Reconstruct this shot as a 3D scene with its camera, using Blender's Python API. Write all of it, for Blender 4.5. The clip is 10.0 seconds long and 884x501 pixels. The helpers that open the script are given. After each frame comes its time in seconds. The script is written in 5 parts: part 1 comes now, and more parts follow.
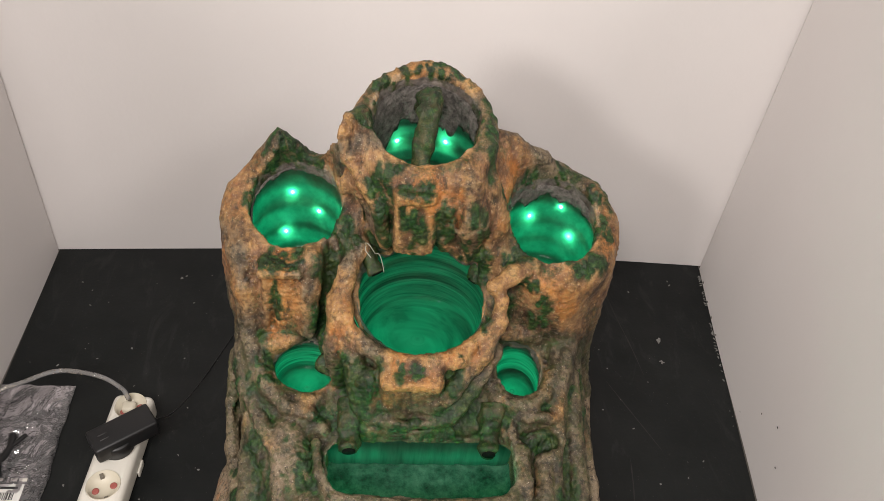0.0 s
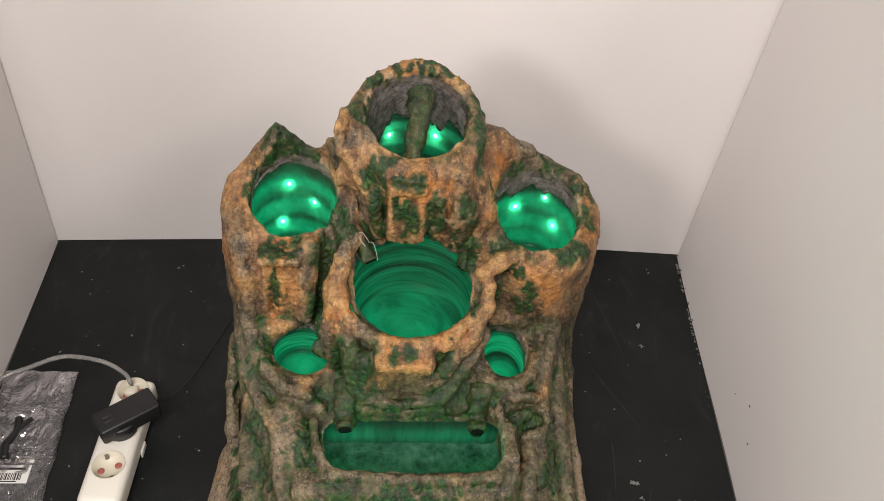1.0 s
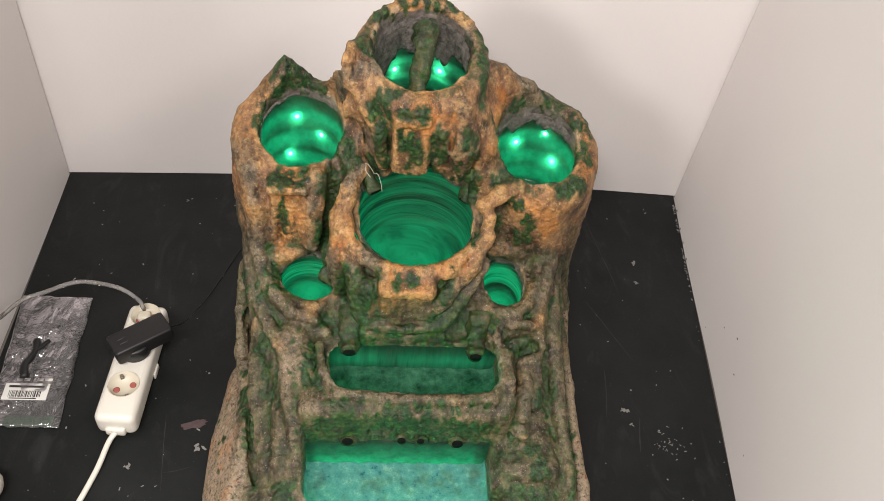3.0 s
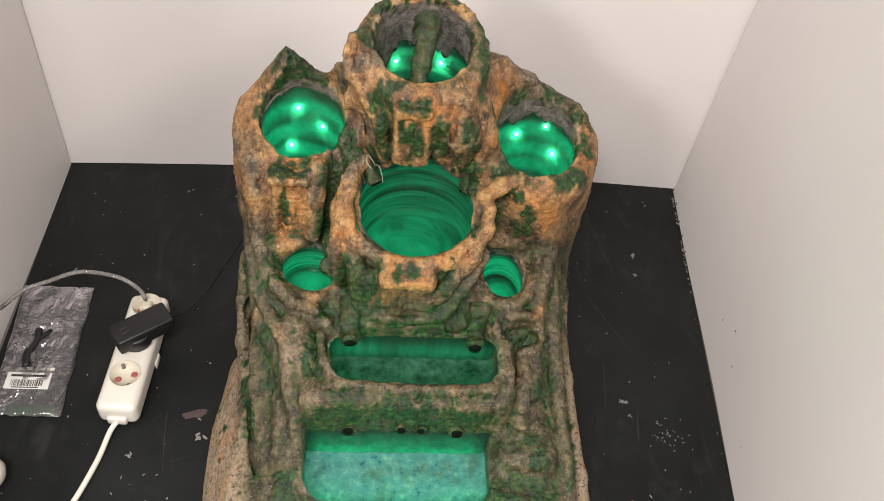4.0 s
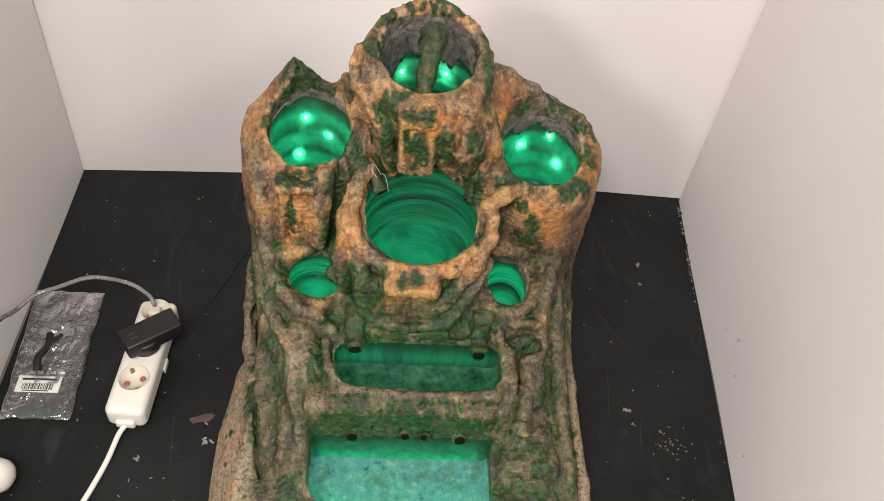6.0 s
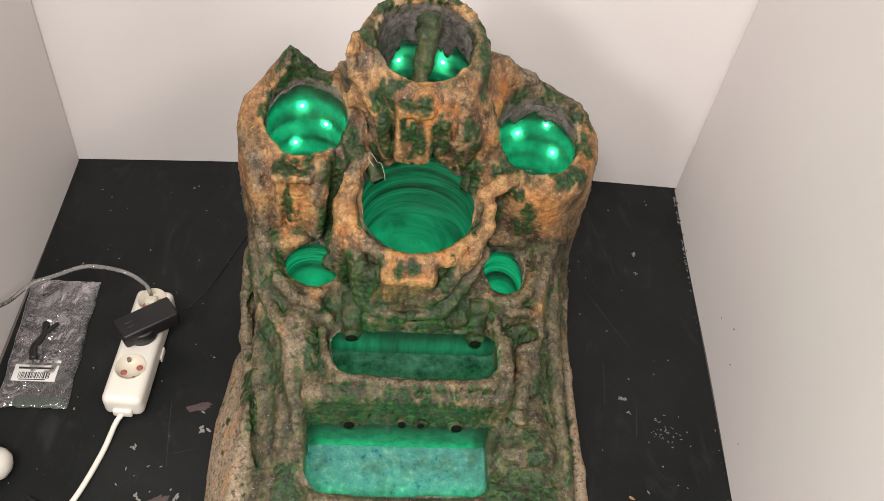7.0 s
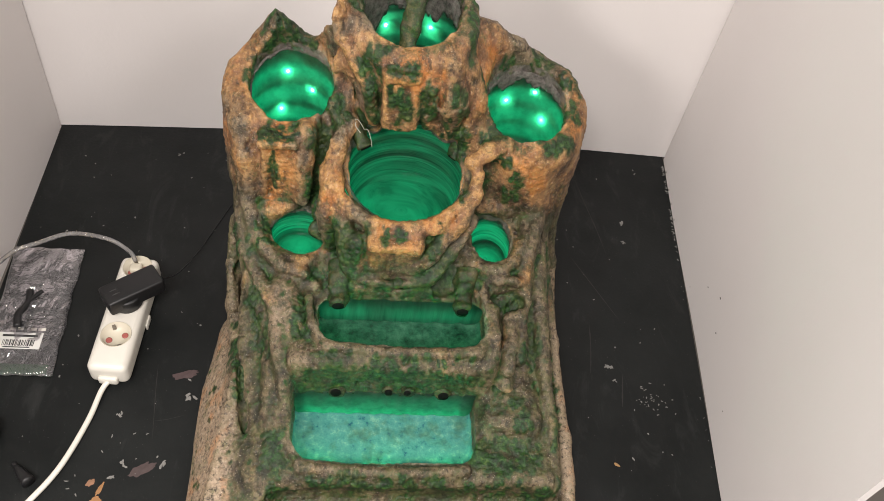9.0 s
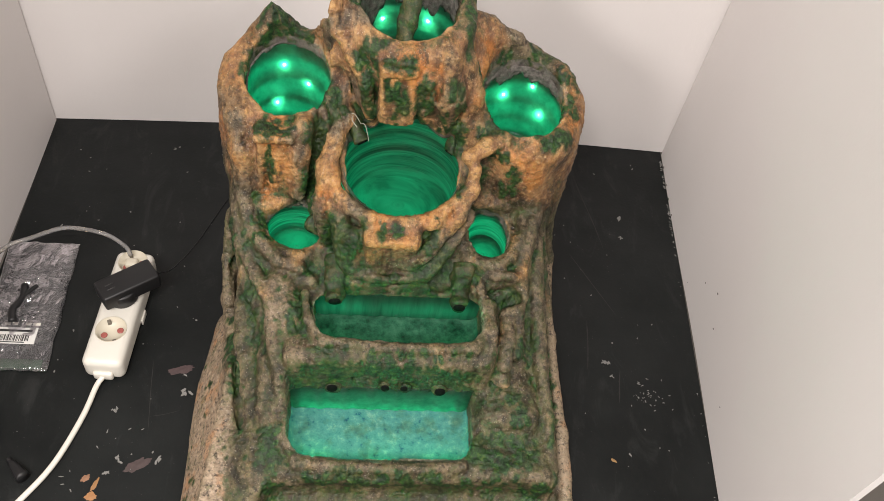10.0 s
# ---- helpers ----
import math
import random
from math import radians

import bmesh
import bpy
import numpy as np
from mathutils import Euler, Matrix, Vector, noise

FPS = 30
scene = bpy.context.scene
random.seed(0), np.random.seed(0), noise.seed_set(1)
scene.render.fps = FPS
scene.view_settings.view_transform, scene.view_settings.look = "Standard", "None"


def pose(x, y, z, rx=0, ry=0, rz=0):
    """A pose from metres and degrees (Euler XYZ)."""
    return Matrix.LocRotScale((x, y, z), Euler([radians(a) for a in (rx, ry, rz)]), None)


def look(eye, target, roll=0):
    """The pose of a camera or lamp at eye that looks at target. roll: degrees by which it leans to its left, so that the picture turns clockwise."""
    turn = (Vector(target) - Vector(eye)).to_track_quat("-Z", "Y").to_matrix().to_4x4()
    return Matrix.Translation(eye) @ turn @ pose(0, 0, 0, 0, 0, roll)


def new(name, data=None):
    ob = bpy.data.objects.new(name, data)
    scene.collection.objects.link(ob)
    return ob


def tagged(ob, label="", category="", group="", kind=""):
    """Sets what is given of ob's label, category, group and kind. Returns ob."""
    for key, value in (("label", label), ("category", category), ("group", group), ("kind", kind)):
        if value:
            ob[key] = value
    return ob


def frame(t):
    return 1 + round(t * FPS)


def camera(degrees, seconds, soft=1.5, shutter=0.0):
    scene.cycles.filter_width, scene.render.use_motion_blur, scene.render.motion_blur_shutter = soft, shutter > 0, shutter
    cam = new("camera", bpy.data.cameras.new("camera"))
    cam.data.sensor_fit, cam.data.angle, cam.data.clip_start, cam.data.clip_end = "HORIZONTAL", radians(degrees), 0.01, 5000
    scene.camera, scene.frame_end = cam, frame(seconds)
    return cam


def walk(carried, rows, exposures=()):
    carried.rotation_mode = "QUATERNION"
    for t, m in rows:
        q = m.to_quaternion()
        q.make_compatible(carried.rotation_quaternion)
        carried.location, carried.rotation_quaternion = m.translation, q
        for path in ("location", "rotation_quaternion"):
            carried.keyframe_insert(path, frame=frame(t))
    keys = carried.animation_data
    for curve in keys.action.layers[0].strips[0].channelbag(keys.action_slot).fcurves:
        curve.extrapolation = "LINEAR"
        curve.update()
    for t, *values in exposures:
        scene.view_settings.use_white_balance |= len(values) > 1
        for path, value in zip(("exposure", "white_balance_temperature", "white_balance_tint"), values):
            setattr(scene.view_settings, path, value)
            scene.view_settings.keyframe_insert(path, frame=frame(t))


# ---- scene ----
cam = camera(56.0, 10.0, 0.7)
PATH = [
    (0, (-0.037, -0.003, 0.906), (0.13, 1.424, -0.485), 6.7),
    (0.5, (-0.043, -0.02, 0.922), (0.156, 1.398, -0.474), 7.3),
    (1, (-0.049, -0.039, 0.935), (0.159, 1.374, -0.466), 7.7),
    (1.5, (-0.055, -0.054, 0.945), (0.147, 1.344, -0.47), 7.9),
    (2, (-0.055, -0.069, 0.947), (0.147, 1.293, -0.504), 8.0),
    (2.5, (-0.052, -0.076, 0.945), (0.153, 1.263, -0.527), 8.5),
    (4, (-0.054, -0.083, 0.948), (0.157, 1.229, -0.546), 9.3),
    (4.5, (-0.052, -0.087, 0.95), (0.153, 1.224, -0.547), 9.3),
    (5, (-0.049, -0.088, 0.955), (0.138, 1.236, -0.533), 8.7),
    (6.5, (-0.047, -0.092, 0.958), (0.136, 1.235, -0.527), 8.7),
    (7, (-0.049, -0.093, 0.957), (0.147, 1.217, -0.541), 9.2),
    (7.5, (-0.048, -0.092, 0.956), (0.157, 1.202, -0.555), 9.9),
    (8, (-0.047, -0.092, 0.954), (0.166, 1.186, -0.569), 10.2),
    (8.5, (-0.047, -0.092, 0.951), (0.176, 1.17, -0.584), 10.6),
    (9, (-0.047, -0.092, 0.952), (0.18, 1.162, -0.589), 10.7),
    (9.5, (-0.044, -0.092, 0.95), (0.187, 1.156, -0.596), 10.8),
    (10, (-0.046, -0.089, 0.949), (0.188, 1.155, -0.599), 11.1),
]
walk(cam, [(t, look(eye, target, roll)) for t, eye, target, roll in PATH], [(0, -0.22), (1.0, -0.18), (2.0, -0.06), (2.6, 0.02), (10.0, 0.05)])

# ---- light ----
world = bpy.data.worlds.new("room_air")
world.use_nodes = True
world.node_tree.nodes["Background"].inputs[0].default_value = (1.0, 0.93, 0.88, 1)
world.node_tree.nodes["Background"].inputs[1].default_value = 0.05
scene.world = world
scene.view_settings.exposure = 0.0


def area_lamp(name, eye, target, size, power, colour):
    lamp = new(name, bpy.data.lights.new(name, "AREA"))
    lamp.data.shape, lamp.data.size, lamp.data.energy, lamp.data.color = "SQUARE", size, power, colour
    lamp.matrix_world = look(eye, target)
    return lamp


# a lamp to the left of the camera, and an assumed large ceiling panel for the room
area_lamp("standing_lamp_light", (-0.85, -0.55, 1.16), (0.05, 0.75, 0.2), 0.30, 13.0, (1.0, 0.94, 0.89))
area_lamp("unseen_ceiling_light", (-0.3, -0.75, 1.86), (-0.3, -0.70, 0.0), 0.65, 53, (1.0, 0.94, 0.90))
# second overhead lamp, added only to brighten the left board
area_lamp("unseen_ceiling_light", (1.2, -0.60, 1.86), (1.2, -0.55, 0.0), 0.65, 22, (1.0, 0.94, 0.90))


# ---- materials ----
class Mat:
    """A small builder for node materials."""

    def __init__(self, name):
        self.m = bpy.data.materials.new(name)
        self.m.use_nodes = True
        self.t = self.m.node_tree
        self.p = self.t.nodes["Principled BSDF"]
        self.coord = self.node("ShaderNodeTexCoord").outputs["Object"]

    def node(self, kind, **values):
        n = self.t.nodes.new(kind)
        for key, value in values.items():
            n.inputs[key].default_value = value
        return n

    def link(self, a, b):
        self.t.links.new(a, b)
        return b

    def noise(self, scale, detail=4.0, rough=0.55, distortion=0.0):
        n = self.node("ShaderNodeTexNoise", Scale=scale, Detail=detail, Roughness=rough, Distortion=distortion)
        self.link(self.coord, n.inputs["Vector"])
        return n.outputs["Fac"]

    def ramp(self, fac, *stops):
        n = self.node("ShaderNodeValToRGB")
        e = n.color_ramp.elements
        while len(e) < len(stops):
            e.new(0.5)
        for slot, (at, c) in zip(e, stops):
            slot.position = at
            slot.color = (*c, 1) if isinstance(c, tuple) else (c, c, c, 1)
        self.link(fac, n.inputs["Fac"])
        return n.outputs["Color"]

    def mix(self, fac, a, b, blend="MIX"):
        n = self.node("ShaderNodeMix")
        n.data_type, n.blend_type = "RGBA", blend
        for value, slot in ((fac, 0), (a, 6), (b, 7)):
            if isinstance(value, (int, float)):
                n.inputs[slot].default_value = value
            elif isinstance(value, tuple):
                n.inputs[slot].default_value = (*value, 1)
            else:
                self.link(value, n.inputs[slot])
        return n.outputs[2]

    def math(self, op, a, b=0.0):
        n = self.node("ShaderNodeMath")
        n.operation = op
        for value, slot in ((a, 0), (b, 1)):
            if isinstance(value, (int, float)):
                n.inputs[slot].default_value = value
            else:
                self.link(value, n.inputs[slot])
        return n.outputs[0]

    def attr(self, name):
        n = self.node("ShaderNodeAttribute")
        n.attribute_name = name
        return n.outputs["Fac"]

    def bump(self, height, strength, distance, before=None):
        n = self.node("ShaderNodeBump", Strength=strength, Distance=distance)
        self.link(height, n.inputs["Height"])
        if before:
            self.link(before, n.inputs["Normal"])
        self.link(n.outputs["Normal"], self.p.inputs["Normal"])
        return n.outputs["Normal"]

    def base(self, colour, rough=0.6, metal=0.0, spec=0.5):
        for value, slot in ((colour, "Base Color"), (rough, "Roughness")):
            if isinstance(value, tuple):
                self.p.inputs[slot].default_value = (*value, 1)
            elif isinstance(value, (int, float)):
                self.p.inputs[slot].default_value = value
            else:
                self.link(value, self.p.inputs[slot])
        self.p.inputs["Metallic"].default_value = metal
        self.p.inputs["Specular IOR Level"].default_value = spec
        return self


def rock_material(name="painted_cement_rock", flocked=None):
    """Cement painted in ochre, pinkish grey and olive, with green flock dabbed on."""
    m = Mat(name)
    pull = m.node("ShaderNodeMapping")
    pull.inputs["Scale"].default_value = (1.0, 0.6, 0.45)
    m.link(m.coord, pull.inputs["Vector"])
    flat, m.coord = m.coord, pull.outputs["Vector"]
    low = m.noise(24, 4, 0.6)
    mid = m.noise(70, 5, 0.6)
    patch = m.noise(40, 5, 0.65)
    stain = m.noise(85, 5, 0.70)
    m.coord = flat
    fine = m.noise(260, 4, 0.7)
    grit = m.noise(620, 2, 0.6)
    # pinkish-grey wash coat under a warm one
    grey = m.ramp(mid, (0.36, (0.018, 0.011, 0.006)), (0.50, (0.078, 0.049, 0.030)), (0.66, (0.205, 0.142, 0.090)))
    warm = m.ramp(mid, (0.34, (0.085, 0.038, 0.019)), (0.48, (0.205, 0.096, 0.046)), (0.60, (0.345, 0.178, 0.080)), (0.70, (0.52, 0.33, 0.155)))
    och = m.ramp(m.math("ADD", m.math("MULTIPLY", m.attr("ochre") if flocked is None else 0.3, 0.9), m.math("MULTIPLY", m.math("SUBTRACT", patch, 0.5), 1.7)), (0.28, 0.0), (0.66, 1.0))
    col = m.mix(och, grey, warm)
    col = m.mix(m.math("MULTIPLY", och, m.ramp(low, (0.54, 0.0), (0.63, 0.7))), col, (0.52, 0.185, 0.038))
    if flocked is None:
        col = m.mix(m.math("MULTIPLY", m.attr("ember"), m.ramp(mid, (0.40, 0.15), (0.54, 0.95))), col, (0.66, 0.265, 0.060))
    # thin olive wash
    wash = m.math("MULTIPLY", m.attr("wash") if flocked is None else 0.8, m.ramp(patch, (0.38, 0.25), (0.58, 0.9)))
    col = m.mix(wash, col, m.ramp(mid, (0.36, (0.006, 0.009, 0.002)), (0.50, (0.026, 0.028, 0.008)), (0.66, (0.098, 0.088, 0.034))))
    # dark stain in streaks
    col = m.mix(m.ramp(stain, (0.35, 0.85), (0.46, 0.0)), col, (0.026, 0.018, 0.010))
    # bare sandy plaster
    sand = m.ramp(fine, (0.34, (0.22, 0.155, 0.105)), (0.62, (0.46, 0.35, 0.245)))
    sand = m.mix(m.ramp(m.noise(34, 4, 0.6), (0.54, 0.0), (0.66, 0.65)), sand, (0.56, 0.26, 0.11))
    sand = m.mix(m.ramp(m.noise(48, 5, 0.7), (0.36, 0.7), (0.44, 0.0)), sand, (0.12, 0.13, 0.05))
    col = m.mix(m.attr("sand"), col, sand)
    # dry-brushed crests, gold above and pale below
    brush = m.math("MULTIPLY", m.attr("crest"), m.ramp(m.noise(150, 5, 0.72), (0.36, 0.0), (0.58, 0.9)))
    col = m.mix(brush, col, m.mix(och, (0.235, 0.180, 0.110), (0.55, 0.31, 0.110)))
    crumb = m.noise(190, 5, 0.72)
    col = m.mix(m.math("MULTIPLY", m.ramp(crumb, (0.38, 0.85), (0.48, 0.0)), m.ramp(och, (0.0, 1.0), (1.0, 0.40))), col, (0.018, 0.013, 0.008))
    col = m.mix(m.ramp(crumb, (0.57, 0.0), (0.67, 0.55)), col, m.mix(och, (0.26, 0.205, 0.130), (0.60, 0.40, 0.20)))
    col = m.mix(m.ramp(grit, (0.66, 0.0), (0.72, 0.5)), col, (0.80, 0.72, 0.56))
    if flocked is None:
        col = m.mix(m.math("MULTIPLY", m.attr("crust"), m.ramp(m.noise(160, 5, 0.7), (0.36, 0.15), (0.56, 0.95))), col, (0.45, 0.39, 0.30))
    # bare grey cement inside the collars
    cem = m.ramp(m.noise(130, 6, 0.75), (0.3, (0.030, 0.026, 0.025)), (0.7, (0.20, 0.175, 0.160)))
    col = m.mix(m.attr("cement"), col, cem)
    # green flock with painted crease shade: a thin haze round each dab and in hollows, then the dab
    here = m.math("ADD", m.attr("moss_crease") if flocked is None else flocked, m.math("ADD", m.math("MULTIPLY", m.math("SUBTRACT", m.noise(210, 6, 0.78), 0.5), 1.7), m.math("MULTIPLY", m.math("SUBTRACT", m.noise(60, 4, 0.6), 0.5), 1.2)))
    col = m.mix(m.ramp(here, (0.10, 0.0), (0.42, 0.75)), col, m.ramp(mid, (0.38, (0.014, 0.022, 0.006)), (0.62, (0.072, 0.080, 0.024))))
    moss_crease = m.ramp(m.noise(120, 6, 0.75), (0.36, (0.002, 0.008, 0.002)), (0.48, (0.006, 0.028, 0.005)), (0.56, (0.014, 0.060, 0.010)), (0.65, (0.060, 0.110, 0.020)), (0.75, (0.22, 0.22, 0.085)))
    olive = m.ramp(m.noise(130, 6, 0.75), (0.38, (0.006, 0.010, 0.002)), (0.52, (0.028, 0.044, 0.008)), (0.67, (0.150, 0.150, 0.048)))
    moss_crease = m.mix(m.ramp(m.noise(24, 4, 0.6), (0.46, 0.0), (0.60, 0.6)), moss_crease, olive)
    col = m.mix(m.ramp(here, (0.44, 0.0), (0.66, 0.96)), col, moss_crease)
    m.base(col, m.ramp(m.noise(200, 4, 0.7), (0.35, 0.32), (0.65, 0.75)), 0.0, 0.5)
    first = m.bump(grit, 0.4, 0.0015)
    second = m.bump(fine, 0.6, 0.003, first)
    m.bump(mid, 0.3, 0.005, second)
    return m.m


def liner_material(name, pale, gloss=0.1, streaks=False, rings=0.0):
    """Translucent plastic with a glossy skin; light from behind shines through it."""
    m = Mat(name)
    grain = m.noise(70, 5, 0.6)
    if streaks:
        long = m.node("ShaderNodeMapping")
        long.inputs["Scale"].default_value = (140, 20, 12)
        m.link(m.coord, long.inputs["Vector"])
        run = m.node("ShaderNodeTexNoise", Scale=1.0, Detail=5.0, Roughness=0.65)
        m.link(long.outputs["Vector"], run.inputs["Vector"])
        grain = run.outputs["Fac"]
    tone = m.ramp(grain, (0.35, tuple(c * (0.62 if streaks else 0.6) for c in pale)), (0.65, pale))
    if rings:
        turn = m.node("ShaderNodeMapping")
        turn.inputs["Scale"].default_value = (12, 12, rings)
        m.link(m.coord, turn.inputs["Vector"])
        swirl = m.node("ShaderNodeTexNoise", Scale=1.0, Detail=4.0, Roughness=0.6, Distortion=0.5)
        m.link(turn.outputs["Vector"], swirl.inputs["Vector"])
        tone = m.ramp(swirl.outputs["Fac"], (0.38, tuple(c * 0.42 for c in pale)), (0.60, pale))
    m.base(m.mix(m.noise(50, 4), (0.012, 0.018, 0.016), (0.03, 0.04, 0.036)), gloss, 0.0, 0.20)
    through_light = m.node("ShaderNodeBsdfTranslucent")
    m.link(tone, through_light.inputs["Color"])
    both = m.node("ShaderNodeMixShader", Fac=0.7)
    m.link(m.p.outputs[0], both.inputs[1])
    m.link(through_light.outputs[0], both.inputs[2])
    m.link(both.outputs[0], m.t.nodes["Material Output"].inputs["Surface"])
    if rings:
        m.bump(swirl.outputs["Fac"], 0.9, 0.004)
    else:
        m.bump(m.noise(55, 4), 0.35, 0.003)
    return m.m


def pool_material(name, pale):
    m = Mat(name)
    if pale:
        tone = m.ramp(m.noise(110, 6, 0.7), (0.30, (0.012, 0.07, 0.12)), (0.40, (0.050, 0.18, 0.175)), (0.56, (0.08, 0.235, 0.21)), (0.70, (0.17, 0.33, 0.26)))
        edge = m.ramp(m.noise(34, 4), (0.5, 0.0), (0.66, 0.55))
        tone = m.mix(edge, tone, (0.04, 0.075, 0.035))
    else:
        tone = m.ramp(m.noise(60, 6, 0.7), (0.34, (0.006, 0.030, 0.016)), (0.5, (0.020, 0.075, 0.045)), (0.66, (0.045, 0.125, 0.080)))
    m.base(tone, 0.22, 0.0, 0.6)
    m.bump(m.noise(140, 4), 0.35, 0.003)
    return m.m


def board_material():
    """White-painted board walls, lightly soiled."""
    m = Mat("white_painted_board")
    tone = m.mix(m.ramp(m.noise(3.0, 5, 0.6), (0.3, 0.0), (0.75, 0.5)), (0.79, 0.752, 0.738), (0.73, 0.688, 0.668))
    dirt = m.ramp(m.noise(38, 6, 0.75), (0.70, 0.0), (0.78, 0.35))
    tone = m.mix(dirt, tone, (0.55, 0.5, 0.45))
    m.base(tone, 0.6, 0.0, 0.3)
    m.bump(m.noise(160, 3), 0.08, 0.002)
    return m.m


def table_material():
    m = Mat("black_painted_board")
    tone = m.ramp(m.noise(7, 6, 0.65), (0.35, (0.0045, 0.0056, 0.0056)), (0.7, (0.0105, 0.0120, 0.0118)))
    smear = m.node("ShaderNodeTexNoise", Scale=1.0, Detail=6.0, Roughness=0.7, Distortion=1.2)
    stretch = m.node("ShaderNodeMapping")
    stretch.inputs["Scale"].default_value = (26, 9, 1)
    stretch.inputs["Rotation"].default_value = (0, 0, 0.5)
    m.link(m.coord, stretch.inputs["Vector"])
    m.link(stretch.outputs["Vector"], smear.inputs["Vector"])
    tone = m.mix(m.ramp(smear.outputs["Fac"], (0.55, 0.0), (0.76, 0.5)), tone, (0.036, 0.038, 0.037))
    dust = m.ramp(m.noise(520, 2, 0.5), (0.73, 0.0), (0.78, 0.4))
    tone = m.mix(dust, tone, (0.16, 0.15, 0.14))
    m.base(tone, m.ramp(m.noise(12, 5), (0.3, 0.42), (0.7, 0.62)), 0.0, 0.26)
    m.bump(m.noise(230, 4), 0.12, 0.002)
    return m.m


def plain(name, colour, rough=0.5, spec=0.5, vary=0.15, scale=40, bump=0.05):
    m = Mat(name)
    dark = tuple(c * (1 - vary) for c in colour)
    m.base(m.mix(m.noise(scale, 4), dark, colour), rough, 0.0, spec)
    if bump:
        m.bump(m.noise(scale * 5, 3), bump, 0.001)
    return m.m


def film_material(name, tint, cover, rough, ior=1.45):
    """Thin see-through plastic: mostly clear, with a glossy skin and a faint milky body."""
    m = Mat(name)
    clear = m.node("ShaderNodeBsdfTransparent", Color=(*tint, 1))
    skin = m.node("ShaderNodeMixShader")
    m.base((0.50, 0.50, 0.52), rough, 0.0, 0.9)
    m.bump(m.noise(24, 4, 0.5, 0.7), 0.9, 0.012)
    body = m.ramp(m.noise(34, 4), (0.35, cover * 0.75), (0.7, cover))
    m.link(body, skin.inputs[0])
    m.link(clear.outputs[0], skin.inputs[1])
    m.link(m.p.outputs[0], skin.inputs[2])
    gloss = m.node("ShaderNodeBsdfAnisotropic", Roughness=0.09)
    fres = m.node("ShaderNodeFresnel", IOR=ior)
    both = m.node("ShaderNodeMixShader")
    m.link(fres.outputs[0], both.inputs[0])
    m.link(skin.outputs[0], both.inputs[1])
    m.link(gloss.outputs[0], both.inputs[2])
    wrinkle = [n for n in m.t.nodes if n.bl_idname == "ShaderNodeBump"][0]
    m.link(wrinkle.outputs[0], gloss.inputs["Normal"])
    m.link(both.outputs[0], m.t.nodes["Material Output"].inputs["Surface"])
    return m.m


def glow_material(name, colour, strength):
    m = Mat(name)
    m.base((0.02, 0.025, 0.02), 0.4)
    m.p.inputs["Emission Color"].default_value = (*colour, 1)
    m.p.inputs["Emission Strength"].default_value = strength
    return m.m


FLOCKED = rock_material("flocked_cement", 0.60)
ROCK, BOARD, TABLE = rock_material(), board_material(), table_material()
CEMENT = Mat("bare_grey_cement")
CEMENT.base(CEMENT.ramp(CEMENT.noise(130, 6, 0.75), (0.3, (0.040, 0.034, 0.032)), (0.7, (0.27, 0.24, 0.215))), 0.8, 0.0, 0.3)
CEMENT.bump(CEMENT.noise(170, 5, 0.7), 1.0, 0.006)
CEMENT = CEMENT.m
LINER = liner_material("clear_ribbed_plastic", (0.66, 0.86, 0.80), 0.08)
RINGED = liner_material("finely_ringed_plastic", (0.66, 0.86, 0.80), 0.08, False, 210.0)
PANEL = liner_material("streaked_pool_panel", (0.70, 0.76, 0.74), 0.2, True)
PLAIN_PANEL = liner_material("clear_pool_panel", (0.70, 0.76, 0.74), 0.15)
POOL_PALE, POOL_MOSSY = pool_material("pale_pool_floor", True), pool_material("mossy_pool_floor", False)
WHITE = plain("white_plastic", (0.72, 0.69, 0.62), 0.35, 0.5, 0.06)
CREAM = plain("cream_plastic_recess", (0.62, 0.57, 0.46), 0.4, 0.5, 0.1)
BLACK = plain("black_plastic", (0.009, 0.009, 0.010), 0.46, 0.5, 0.3)
RED = plain("red_shutter_plastic", (0.36, 0.10, 0.085), 0.45)
BRASS = plain("dull_metal_clip", (0.16, 0.14, 0.11), 0.4, 0.6)
# black that stands for the shade inside the tube ends
BORE_BLACK = plain("bore_black", (0.004, 0.005, 0.004), 0.9, 0.1)
FILM = film_material("clear_bag_film", (0.90, 0.87, 0.90), 0.15, 0.22, 1.9)
TUBE = film_material("clear_cable_sheath", (0.80, 0.74, 0.62), 0.36, 0.35)
LED = glow_material("green_diode", (0.10, 1.0, 0.42), 40.0)
STRIP = glow_material("green_light_strip", (0.0, 1.0, 0.40), 0.68)
STRIP_BRIGHT = glow_material("bright_green_light_strip", (0.0, 1.0, 0.38), 3.2)
STRIP_DIM = glow_material("dim_green_light_strip", (0.0, 1.0, 0.40), 0.54)
SLEEVE = glow_material("faint_green_light_sleeve", (0.0, 1.0, 0.40), 0.31)
# kept pale so the unseen room bounces fill onto the boards
ROOM = plain("room_plaster", (0.66, 0.63, 0.59), 0.8, 0.2, 0.1, 3)
FLOOR = plain("room_floor_vinyl", (0.22, 0.20, 0.18), 0.5, 0.4, 0.2, 6)


# ---- builders ----
def mesh_object(name, bm, material, parent=None, label="", smooth=True):
    me = bpy.data.meshes.new(name)
    bm.normal_update()
    bm.to_mesh(me)
    bm.free()
    me.materials.append(material)
    if smooth:
        me.polygons.foreach_set("use_smooth", [True] * len(me.polygons))
    ob = new(name, me)
    if parent:
        ob.parent = parent
    if label:
        tagged(ob, label)
    return ob


